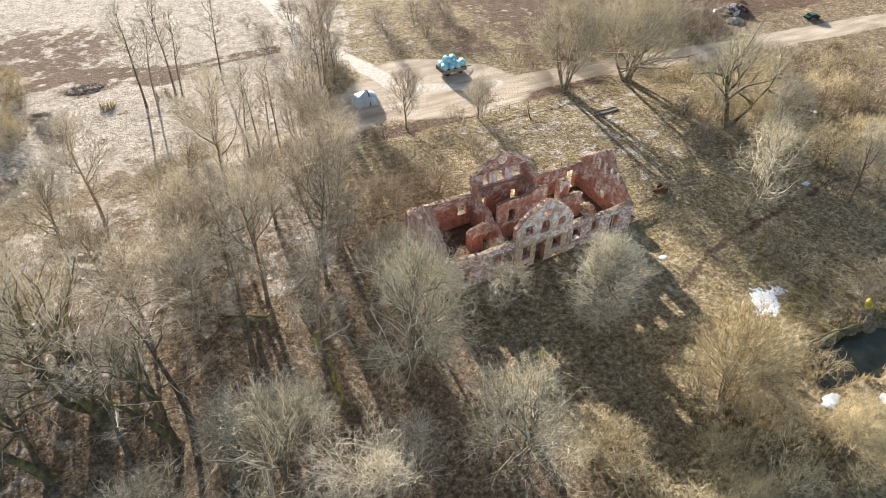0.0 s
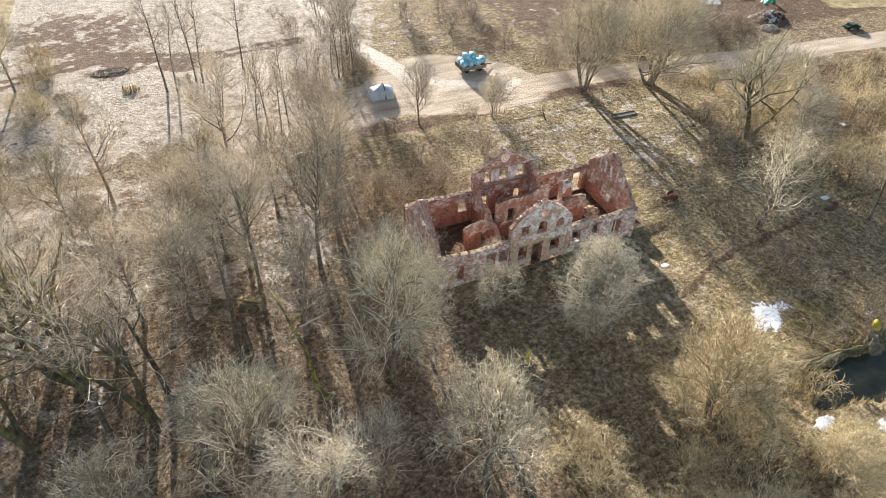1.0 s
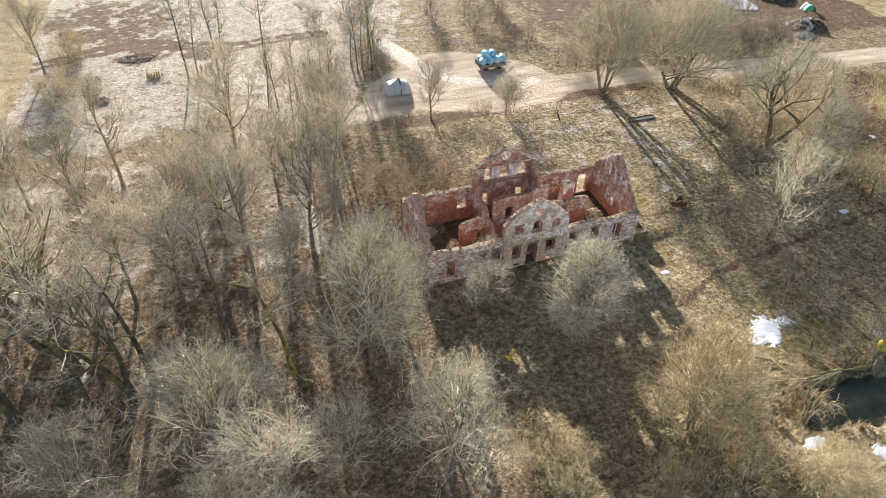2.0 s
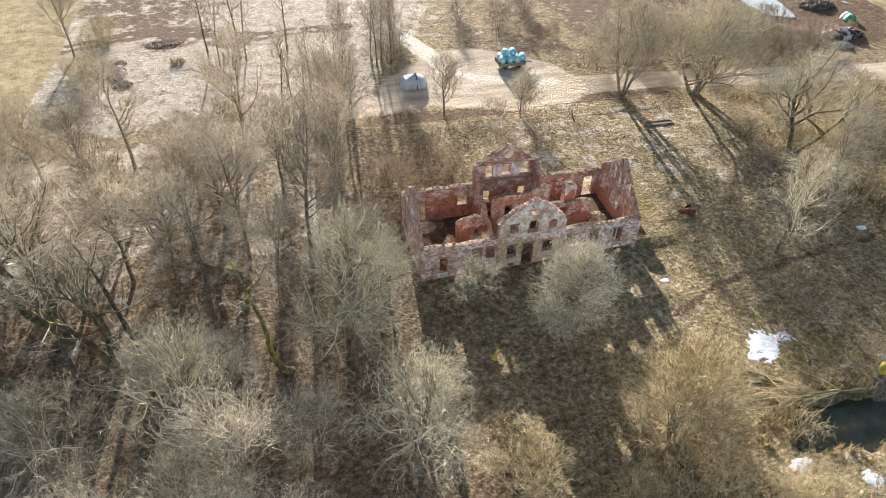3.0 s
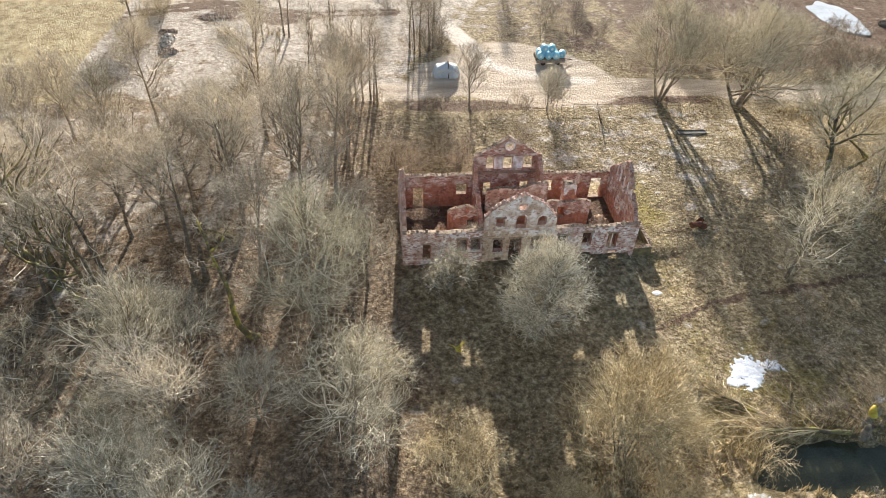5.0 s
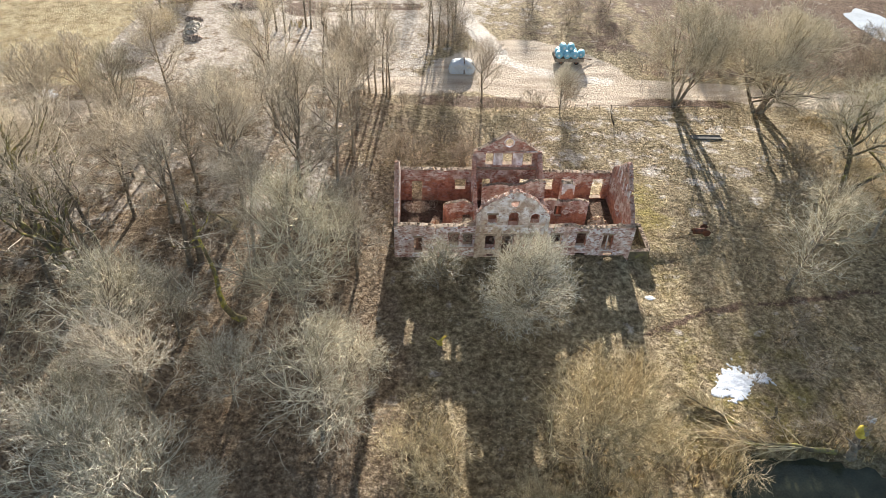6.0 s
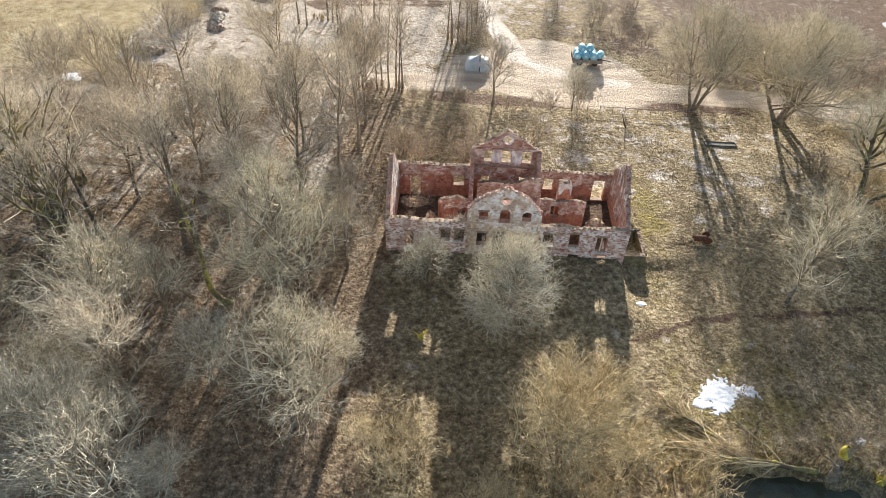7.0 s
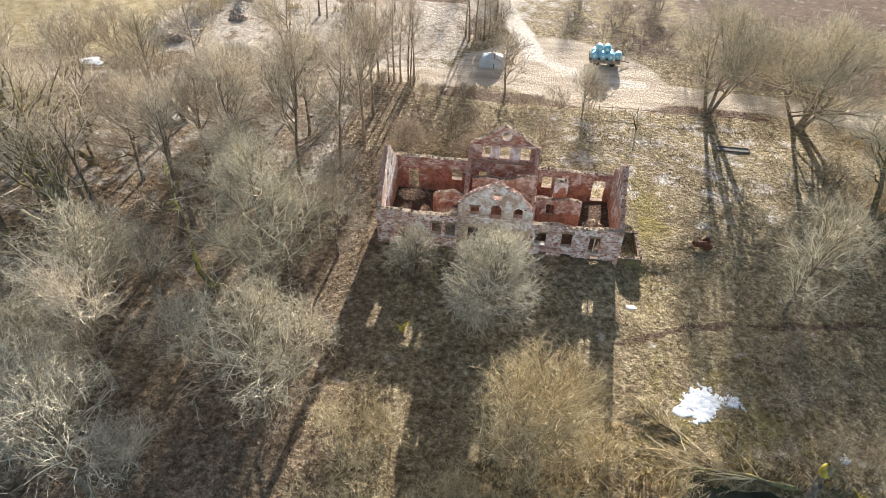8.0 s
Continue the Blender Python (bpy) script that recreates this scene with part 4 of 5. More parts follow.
tree("clump", 29.0, 36.4, 1.0, 1.05, turn=0)
tree("crooked", 45.2, 14.0, 1.0, 1.05, turn=-15)
tree("pale", 30.0, -4.3, 1.02, 1.25, "upright bare tree with grey-brown twigs on the open grass", pick=1, turn=40)
tree("tall", 44.0, 4.5, 0.75)
tree("tall", 45.5, -8.5, 0.7)
tree("broad", -1.3, 37.1, 0.72, 1.0)
tree("bush", 11.8, 35.5, 1.2, 1.3)
tree("sapling", 10.6, 34.8, 0.95, 1.15, "small thin bare tree beside the track")
tree("snag", 18.2, 30.6, 0.42, 0.8, "small crooked dead tree on the grass", turn=200)
tree("tall", -4.4, 66.0, 0.85)
tree("tall", -60.5, 71.0, 0.75)
for x, y, s in ((-26.0, 39.6, 0.95), (-24.4, 39.6, 1.0), (-22.6, 39.3, 0.9), (-21.3, 39.2, 1.0), (-18.8, 39.1, 0.92), (-17.8, 39.2, 0.95), (-16.6, 39.5, 0.95), (-15.6, 39.0, 0.9), (-19.6, 38.6, 0.8), (-16.1, 38.3, 0.85), (-8.6, 57.0, 0.85), (-7.6, 57.6, 0.95), (-6.0, 56.8, 0.8), (-9.4, 58.3, 0.9), (-5.2, 58.4, 0.85)):
    tree("pole", x, y, s)
for x, y, s in ((-37.1, 62.2, 1.15), (-35.4, 61.4, 1.0), (-32.0, 64.2, 1.15), (-31.0, 63.5, 1.0), (-23.6, 66.0, 1.1)):
    tree("pole", x, y, s, 1.0, "slender bare tree on the pale field")

# forest beside the ruin
forest_rnd = random.Random(21)
GLADES = [(-38.5, -21.5, 3.5), (-33.5, -18.0, 3.0), (-49.5, -11.0, 7.5), (-42.5, -8.5, 4.0), (-17.3, -12.5, 5.5), (-16.5, -4.5, 3.5), (-18.5, -33.0, 5.5), (-24.5, -28.0, 4.5), (-25.0, -14.8, 3.0), (-31.8, 3.7, 3.5), (-33.0, -7.5, 3.0), (-31.5, -15.5, 4.0), (-30.5, -13.5, 5.5), (-25.5, -25.5, 4.2), (-20.5, -30.0, 3.5), (-31.5, -5.5, 4.5), (-24.5, -5.0, 3.6), (-20.5, -13.0, 3.2)]
for _ in range(1100):
    x, y = forest_rnd.uniform(-84, -16.5), forest_rnd.uniform(-33, 35)
    apart = 5.2 if y < 6 and x > -44 else 6.6
    if any(math.hypot(x - a, y - b) < apart for a, b, _ in planted):
        continue
    if math.hypot((x + 53) / 1.3, y - 16) < 9 or (x > -19 and y > 8) or x < -40 - (y + 34) * 0.66 or math.hypot(x + 51, y + 5) < 9.5 or (x < -62 and y > 8) or any(math.hypot(x - a, y - b) < r for a, b, r in GLADES):
        continue
    kind = forest_rnd.choice(("tall", "broad", "broad", "pale") if y > -4 else ("broad", "pale", "pale"))
    tree(kind, x, y, forest_rnd.uniform(0.8, 1.05), forest_rnd.uniform(0.85, 1.1) * (1.12 if y > 8 else 1))

# thickets: behind the ruin, along the track, north of the yard, on the waste ground, in front
THICKETS = [
    ("scrub", 18, -61, -55, 56, 82, 0.9), ("bush", 8, -10, -4, 55, 60, 0.9), ("bush", 10, -21, -14.5, 37.2, 38.8, 0.6), ("bush", 14, 30, 50, 46.5, 53, 1.0),
    ("bush", 17, -16, -3, 16, 27, 1.0), ("bush", 2, 3, 6, 24, 25.5, 0.8), ("bush", 14, -14, 11, 34.0, 36.3, 0.6), ("bush", 17, 2, 28, 57, 80, 1.1),
    ("bush", 9, 36, 46, 8, 22, 0.8), ("bush", 16, 56, 78, 43, 52, 1.0), ("bush", 12, 24, 50, 45.8, 51, 0.95), ("bush", 8, 60, 76, 54, 66, 1.1), ("bush", 2, -10.4, -8.8, 7.6, 9.0, 0.55), ("scrub", 30, 48, 96, -14, 32, 1.2), ("scrub", 22, 46, 66, -6, 26, 1.25), ("scrub", 26, -14, 16, -36, -23, 0.95), ("scrub", 16, -10, 9, -38, -28, 0.8),
    ("scrub", 5, 8, 16, -37, -33, 0.9), ("bush", 8, 20, 38, -22, -9, 0.7), ("bush", 8, 27, 34, -27, -18, 0.6), ("bush", 12, -14, -2, 60, 90, 1.2),
    ("bush", 12, 50, 80, 42, 58, 1.1),
]
for kind, count, x0, x1, y0, y1, size in THICKETS:
    for _ in range(count):
        x, y = forest_rnd.uniform(x0, x1), forest_rnd.uniform(y0, y1)
        if x > 10 + (y + 39.6) * 1.43 or (x > 17 and -33 < y < -24.5) or math.hypot(x - 14.1, y + 30.6) < 3.4 or math.hypot(x - 19.6, y + 33.2) < 3.2:
            continue
        tree(kind, x, y, size * forest_rnd.uniform(0.65, 1.15), forest_rnd.uniform(0.8, 1.15))

for x, y, s in ((16.6, -24.0, 0.55), (18.3, -23.1, 0.5), (20.6, -22.6, 0.6), (23.0, -22.9, 0.5), (25.4, -22.3, 0.65), (28.2, -23.2, 0.6), (17.4, -30.9, 0.4), (24.0, -31.6, 0.5)):
    tree("bush", x, y, s, 0.85, "low tangled bush on the pond bank")


# ---- snow, pond ----
def snow_patch(cx, cy, rx, ry, seed, bite=0.0):
    """A thin patch of old snow with a frayed outline and holes, lying on the ground."""
    n = max(10, int(max(rx, ry) * 2 / 0.1))
    verts, faces, index = [], [], {}

    def depth(i, j):
        u, w = i / n * 2 - 1, j / n * 2 - 1
        x, y = cx + rx * u, cy + ry * w
        v = 1 - math.hypot(u, w) + 0.55 * noise.noise((x * 0.55, y * 0.55, seed)) + 0.28 * noise.noise((x * 2.2, y * 2.2, seed)) + 0.2 * noise.noise((x * 6, y * 6, seed))
        if bite:
            v -= bite * max(0, 1 - math.hypot(u - 0.55, w + 0.62) / 0.8)
        return x, y, v - 0.28

    def v(i, j, up):
        if (i, j, up) not in index:
            x, y, d = depth(i, j)
            index[(i, j, up)] = len(verts)
            verts.append((x, y, ground_z(x, y) + (0.02 + 0.07 * min(1, max(0, d) * 2) if up else -0.05)))
        return index[(i, j, up)]

    solid = {(i, j) for i in range(n) for j in range(n) if depth(i + 0.5, j + 0.5)[2] > 0}
    for i, j in solid:
        faces.append((v(i, j, 1), v(i + 1, j, 1), v(i + 1, j + 1, 1), v(i, j + 1, 1)))
        for (a, b), p, q in (((i - 1, j), (i, j + 1), (i, j)), ((i + 1, j), (i + 1, j), (i + 1, j + 1)), ((i, j - 1), (i, j), (i + 1, j)), ((i, j + 1), (i + 1, j + 1), (i, j + 1))):
            if (a, b) not in solid:
                faces.append((v(*p, 0), v(*q, 0), v(*q, 1), v(*p, 1)))
    return tagged(new("snow_patch", mesh_of("snow_patch", verts, faces, M_SNOW, True)), "patch of old melting snow on dry grass", "snow", "snow patches")


for args in ((20.1, -17.5, 3.5, 3.5, 2.0, 2.3), (14.3, -5.6, 0.8, 0.5, 5.0), (14.2, -30.4, 1.3, 0.9, 7.0), (30.7, -21.3, 0.6, 0.6, 9.0), (63.0, 11.7, 1.3, 1.0, 11.0), (19.7, -33.0, 1.3, 0.9, 13.0), (44.0, -2.5, 0.7, 0.5, 15.0), (-68.4, 37.2, 2.8, 1.6, 17.0)):
    snow_patch(*args)


def sheet(name, cx, cy, rx, ry, z, material, label, category, seed=0.0, kind="structure"):
    verts, ring = [(cx, cy, z)], 48
    for i in range(ring):
        a = 6.2832 * i / ring
        k = 1 + 0.3 * noise.noise((math.cos(a) * 1.6, math.sin(a) * 1.6, seed))
        verts.append((cx + rx * k * math.cos(a), cy + ry * k * math.sin(a), z))
    faces = [(0, 1 + i, 1 + (i + 1) % ring) for i in range(ring)]
    n = len(verts)
    verts += [(x, y, z - 0.25) for x, y, _ in verts[1:]]
    faces += [(1 + i, n + i, n + (i + 1) % ring, 1 + (i + 1) % ring) for i in range(ring)]
    return tagged(new(name, mesh_of(name, verts, faces, material)), label, category, kind=kind)


sheet("water", 22.8, -27.2, 9.5, 4.1, -0.7, M_WATER, "dark still pond water between mossy banks", "water")
M_ICE = mat("wet_ice", ((0.34, 0.38, 0.43), (0.52, 0.56, 0.61)), 0.25, 0.3, 0.05, 8)
sheet("ice_puddle", 79.0, 70.5, 4.2, 8.0, 0.14, M_ICE, "frozen pale blue puddle on bare soil", "ice", 3.0, "")


# ---- yard ----
def round_bale():
    """A wrapped round bale lying on its side, with the film's rounded edges and its folded ends."""
    bale = tagged(new("hay_bale"), "round hay bale wrapped in light blue film", "hay bale", "wrapped bales")
    verts, faces, seg = [], [], 24
    prof = [(0.0, -0.57), (0.34, -0.59), (0.52, -0.565), (0.60, -0.5), (0.635, -0.36), (0.64, 0.0), (0.635, 0.36), (0.60, 0.5), (0.52, 0.565), (0.34, 0.59), (0.0, 0.57)]
    for r, x in prof:
        for k in range(seg):
            a = 6.2832 * k / seg
            rr = r * (1 + 0.012 * math.sin(a * 7 + x * 9))
            verts.append((x, rr * math.cos(a), 0.63 + rr * math.sin(a) * (0.97 if math.sin(a) < 0 else 1)))
    for i in range(len(prof) - 1):
        for k in range(seg):
            faces.append((i * seg + k, i * seg + (k + 1) % seg, (i + 1) * seg + (k + 1) % seg, (i + 1) * seg + k))
    piece("wrapped_body", mesh_of("wrapped_body", verts, faces, M_FILM, True), bale)
    for side in (-1, 1):
        ring = [(side * 0.592, 0.2 * math.cos(6.2832 * k / 14) * (1 + 0.2 * (k % 2)), 0.63 + 0.2 * math.sin(6.2832 * k / 14) * (1 + 0.2 * (k % 2))) for k in range(14)]
        piece("folded_end", mesh_of("folded_end", ring + [(side * 0.62, 0, 0.63)], [(k, (k + 1) % 14, 14) for k in range(14)], M_FILM_WHITE), bale, "gathered film at the bale's end")
    return bale


def tube(bm, a, b, r, seg=10):
    a, b = Vector(a), Vector(b)
    d = (b - a).normalized()
    u = d.orthogonal().normalized()
    w = d.cross(u)
    rings = [[bm.verts.new(p + u * (r * math.cos(6.2832 * k / seg)) + w * (r * math.sin(6.2832 * k / seg))) for k in range(seg)] for p in (a, b)]
    for k in range(seg):
        bm.faces.new((rings[0][k], rings[0][(k + 1) % seg], rings[1][(k + 1) % seg], rings[1][k]))
    bm.faces.new(rings[0][::-1]), bm.faces.new(rings[1])
    return bm


TX, TY = 14.6, 51.6
gz = ground_z(TX, TY)
M_RUBBER = mat("tyre_rubber", ((0.015, 0.015, 0.015), (0.04, 0.04, 0.04)), 4, 0.85, 0.2)
trailer = tagged(new("farm_trailer"), "flat farm trailer loaded with wrapped bales", "trailer")
part("deck", box_bm(TX - 2.5, TY - 1.2, gz + 0.85, TX + 2.5, TY + 1.2, gz + 1.0, 0.01), M_DARK, trailer)
for y in (-1.24, 1.2):
    part("side_board", box_bm(TX - 2.5, TY + y, gz + 0.5, TX + 2.5, TY + y + 0.04, gz + 1.12, 0.01), M_POST, trailer)
part("headboard", box_bm(TX - 2.58, TY - 1.2, gz + 0.85, TX - 2.5, TY + 1.2, gz + 1.5, 0.01), M_DARK, trailer)
for y in (-0.5, 0.5):
    part("chassis_beam", box_bm(TX - 2.4, TY + y - 0.08, gz + 0.62, TX + 2.4, TY + y + 0.08, gz + 0.85, 0.005), M_RUST, trailer)
part("drawbar", tube(bmesh.new(), (TX + 2.4, TY, gz + 0.7), (TX + 4.2, TY + 0.3, gz + 0.35), 0.06), M_RUST, trailer)
for x in (-1.3, 1.3):
    part("axle", tube(bmesh.new(), (TX + x, TY - 1.0, gz + 0.42), (TX + x, TY + 1.0, gz + 0.42), 0.06), M_RUST, trailer)
    for y in (-1.05, 1.05):
        wh = part("wheel", tube(bmesh.new(), (TX + x, TY + y - 0.12, gz + 0.42), (TX + x, TY + y + 0.12, gz + 0.42), 0.42, 18), M_RUBBER, trailer)
        part("rim", tube(bmesh.new(), (TX + x, TY + y - 0.13, gz + 0.42), (TX + x, TY + y + 0.13, gz + 0.42), 0.22, 14), M_RUST, wh)
bale0 = round_bale()
spots = [(-1.75, -0.6, 0, 80), (-0.45, -0.6, 0, 95), (0.9, -0.58, 0, 88), (-1.7, 0.62, 0, 85), (-0.4, 0.62, 0, 92), (0.9, 0.62, 0, 90), (-1.1, 0.0, 1.06, 100), (0.22, 0.0, 1.06, 84)]
bale0.matrix_basis = pose(TX + 2.12, TY - 0.1, gz + 1.0, 0, 0, 75)
for x, y, z, turn in spots:
    copy_thing(bale0, pose(TX + x, TY + y, gz + 1.0 + z, 0, 0, turn))


def tarp_heap(cx, cy, rx, ry, high):
    """A load under a slack tarpaulin: folds, a ridge and a strap."""
    ob = tagged(new("covered_load"), "load covered by a slack grey-blue tarpaulin", "tarpaulin")
    verts, faces, n, m = [], [], 40, 14
    for i in range(m + 1):
        u = i / m
        for k in range(n):
            a = 6.2832 * k / n
            sq = 1 / max(abs(math.cos(a)), abs(math.sin(a)), 0.75) ** 0.6
            r = (u if u < 0.74 else 0.74 + (u - 0.74) * 0.7) * 1.15 * sq * (1 + 0.06 * math.sin(a * 5 + 0.7) * u + 0.03 * math.sin(a * 11) * u)
            x, y = cx + rx * r * math.cos(a), cy + ry * r * math.sin(a)
            z = high * ((1 - 0.32 * (u / 0.74) ** 0.95) if u < 0.74 else 0.68 * ((1 - u) / 0.26) ** 0.8) + 0.06 * noise.noise((x * 1.3, y * 1.3, 4))
            verts.append((x, y, ground_z(x, y) - 0.03 + max(0, z)))
    for i in range(m):
        for k in range(n):
            faces.append((i * n + k, (i + 1) * n + k, (i + 1) * n + (k + 1) % n, i * n + (k + 1) % n))
    piece("tarpaulin", mesh_of("tarpaulin", verts, faces, M_TARP, True), ob)
    strap, sf = [], []
    for i in range(21):
        f = i / 10 - 1
        x, y = cx + 0.3, cy + ry * 1.06 * f
        z = ground_z(x, y) + high * ((1 - 0.32 * (abs(f) / 0.74) ** 1.4) if abs(f) < 0.74 else 0.68 * ((1 - abs(f)) / 0.26) ** 0.8) + 0.05
        strap += [(x - 0.1, y, z), (x + 0.1, y, z), (x + 0.1, y, z - 0.09), (x - 0.1, y, z - 0.09)]
    for i in range(20):
        for q in range(4):
            sf.append((i * 4 + q, i * 4 + (q + 1) % 4, i * 4 + 4 + (q + 1) % 4, i * 4 + 4 + q))
    piece("strap", mesh_of("strap", strap, sf, M_DARK), ob, "dark strap over the tarpaulin")
    return ob


tarp_heap(-3.9, 47.8, 2.1, 1.5, 2.2)


# ---- fence, trough, cart, stumps ----
fence = tagged(new("fence"), "old post and rail fence of grey wood", "fence")
fence_rnd = random.Random(3)
line = [(13.0 + 1.9 * i, 35.0 + 0.05 * math.sin(i) + 0.02 * i) for i in range(12)]
for x, y in line:
    z, lean = ground_z(x, y), fence_rnd.uniform(-0.08, 0.08)
    part("post", tube(bmesh.new(), (x, y, z - 0.3), (x + lean, y, z + fence_rnd.uniform(0.85, 1.05)), 0.05, 7), M_POST, fence)
for (ax, ay), (bx, by) in zip(line, line[1:]):
    part("rail", tube(bmesh.new(), (ax, ay - 0.08, ground_z(ax, ay) + 0.78), (bx, by - 0.08, ground_z(bx, by) + 0.78 + fence_rnd.uniform(-0.05, 0.05)), 0.04, 6), M_POST, fence)

M_TROUGH = mat("weathered_boards", ((0.09, 0.085, 0.075), (0.2, 0.185, 0.165)), 3, 0.9, 0.4)
trough = tagged(new("feed_trough"), "long weathered wooden feed trough standing on the grass", "trough")
tz = ground_z(31, 27)
part("bottom", box_bm(28.9, 26.8, tz + 0.02, 33.2, 27.7, tz + 0.08, 0.01), M_TROUGH, trough)
for y in (26.72, 27.7):
    part("side_board", box_bm(28.9, y, tz - 0.06, 33.2, y + 0.07, tz + 0.16, 0.012), M_TROUGH, trough)
for x in (28.83, 33.2):
    part("end_board", box_bm(x, 26.72, tz - 0.06, x + 0.07, 27.77, tz + 0.16, 0.012), M_TROUGH, trough)
for x in (29.1, 31.0, 32.9):
    for y in (26.8, 27.62):
        part("leg", box_bm(x, y, tz - 0.2, x + 0.1, y + 0.08, tz + 0.02), M_TROUGH, trough)

cz = ground_z(23.0, 5.4)
cart = tagged(new("farm_implement"), "rusty old farm implement abandoned on the grass", "implement")
bm = bmesh.new()
tube(bm, (22.2, 5.0, cz + 0.55), (23.5, 5.1, cz + 0.55), 0.36, 14)
part("drum", bm, M_RUST, cart)
part("frame", box_bm(22.1, 5.35, cz + 0.3, 23.9, 5.5, cz + 0.5, 0.02), M_RUST, cart)
part("drawbar", tube(bmesh.new(), (23.0, 5.4, cz + 0.45), (24.6, 6.3, cz + 0.2), 0.06), M_RUST, cart)
for y in (4.7, 5.9):
    part("wheel", tube(bmesh.new(), (23.75, y, cz + 0.42), (23.75, y + 0.1, cz + 0.42), 0.45, 16), M_RUST, cart)
part("seat", box_bm(23.6, 5.9, cz + 0.85, 24.1, 6.35, cz + 0.98, 0.03), M_DARK, cart)
part("seat_post", tube(bmesh.new(), (23.85, 5.5, cz + 0.4), (23.85, 6.1, cz + 0.88), 0.05), M_RUST, cart)


def stump(x, y, r, h, material, seed, label):
    """A broken trunk with root flare, a splintered top and short limb stubs."""
    rnd = random.Random(seed)
    wood = Wood()
    z = ground_z(x, y)
    pts = [Vector((x + rnd.uniform(-0.03, 0.03) * i, y + rnd.uniform(-0.03, 0.03) * i, z - 0.3 + (h + 0.3) * i / 6)) for i in range(7)]
    wood.limb(pts, [r * k for k in (1.5, 1.15, 1.0, 0.95, 0.9, 0.85, 0.7)], 9)
    for k in range(9):
        a = 6.2832 * k / 9
        wood.twig(pts[-1] + Vector((math.cos(a), math.sin(a), 0)) * r * 0.45, Vector((rnd.uniform(-0.3, 0.3), rnd.uniform(-0.3, 0.3), 1)).normalized(), rnd.uniform(0.15, 0.5), r * 0.22)
    ob = tagged(new("tree_stump"), label, "stump")
    piece("trunk", mesh_of("trunk", wood.verts, wood.faces, material, True), ob)
    for k in range(3):
        a, w = rnd.uniform(0, 6.28), Wood()
        p = pts[3 + k % 3]
        e = p + Vector((math.cos(a), math.sin(a), 0.35)) * rnd.uniform(0.5, 1.3)
        w.limb([p, p.lerp(e, 0.5) + Vector((0, 0, 0.1)), e], [r * 0.35, r * 0.25, r * 0.1], 6)
        piece("limb_stub", mesh_of("limb_stub", w.verts, w.faces, material, True), ob)
    return ob


stump(-35.2, -0.1, 0.33, 4.8, M_BARK, 3, "tall broken-off trunk standing in the wood")
M_MOSS = mat("bright_moss", ((0.26, 0.19, 0.06), (0.56, 0.46, 0.08), (0.78, 0.66, 0.18)), 1.5, 0.95, 0.6, 6)
mossy_stump = stump(27.6, -24.0, 0.32, 2.6, M_BARK_PALE, 5, "broken pale stump capped with bright yellow moss by the pond")
cap = Wood()
cap.limb([Vector((27.6, -24.0, ground_z(27.6, -24.0) + 1.3 + 0.24 * i)) + Vector((0.03 * math.sin(2 * i), 0.03 * i, 0)) for i in range(7)], [0.2, 0.4, 0.45, 0.42, 0.46, 0.36, 0.12], 11)
piece("moss_cap", mesh_of("moss_cap", cap.verts, cap.faces, M_MOSS, True), mossy_stump, "bright yellow moss")
stump(27.0, -24.9, 0.36, 1.3, M_BARK_PALE, 6, "low rotten stump by the pond")
stump(30.8, -25.2, 0.35, 0.5, M_MOSS, 7, "low mossy stump by the pond")
stump(21.5, -21.2, 0.16, 1.5, M_BARK_MOSS, 8, "thin broken trunk with moss")
stump(-8.7, -12.3, 0.28, 0.35, M_MOSS, 9, "small mossy stump in the shade")
stump(-41.0, -12.0, 0.55, 3.5, M_BARK_DARK, 10, "thick dark broken trunk in the wood")


def fallen_tree(x0, y0, x1, y1, r, seed, label, reach):
    """A trunk lying on the ground with its broken crown of long bare limbs."""
    rnd = random.Random(seed)
    ob = tagged(new("fallen_tree"), label, "fallen tree")
    a, b = Vector((x0, y0, ground_z(x0, y0) + r * 0.9)), Vector((x1, y1, ground_z(x1, y1) + r * 1.6))
    pts = [a.lerp(b, i / 7) + Vector((0, rnd.uniform(-0.15, 0.15), rnd.uniform(0, 0.15))) for i in range(8)]
    t = Wood()
    t.limb(pts, [r * (1 - 0.07 * i) for i in range(8)], 8)
    piece("trunk", mesh_of("trunk", t.verts, t.faces, M_BARK_MOSS, True), ob, "mossy lying trunk")
    d = (b - a).normalized()
    for k in range(24):
        w = Wood()
        p = a.lerp(b, 0.3 + 0.7 * k / 23)
        e = d.copy()
        e.rotate(Euler((0, 0, rnd.uniform(-1.15, 0.6))))
        e.z = rnd.uniform(0.0, 0.45)
        ln, bend, q = rnd.uniform(0.4, 1.0) * reach, rnd.uniform(-0.13, 0.13), [p]
        for i in range(7):
            e.rotate(Euler((0, 0, bend + rnd.uniform(-0.2, 0.2))))
            e.z -= 0.09
            q.append(q[-1] + e.normalized() * (ln / 7))
            q[-1].z = max(q[-1].z, ground_z(q[-1].x, q[-1].y) + 0.05)
        w.limb(q, [0.058 - 0.007 * i for i in range(8)], 5)
        for _ in range(30):
            i = rnd.randrange(1, 7)
            v = q[i].lerp(q[i + 1], rnd.random())
            g = (q[i + 1] - q[i]).normalized()
            g.rotate(Euler((rnd.uniform(-0.9, 0.9), rnd.uniform(-0.9, 0.9), rnd.uniform(-1.1, 1.1))))
            w.twig(v, g, rnd.uniform(0.3, 1.3), 0.02)
        piece("branch", mesh_of("branch", w.verts, w.faces, M_TWIG_GOLD), ob, "tan bare branch")
    return ob


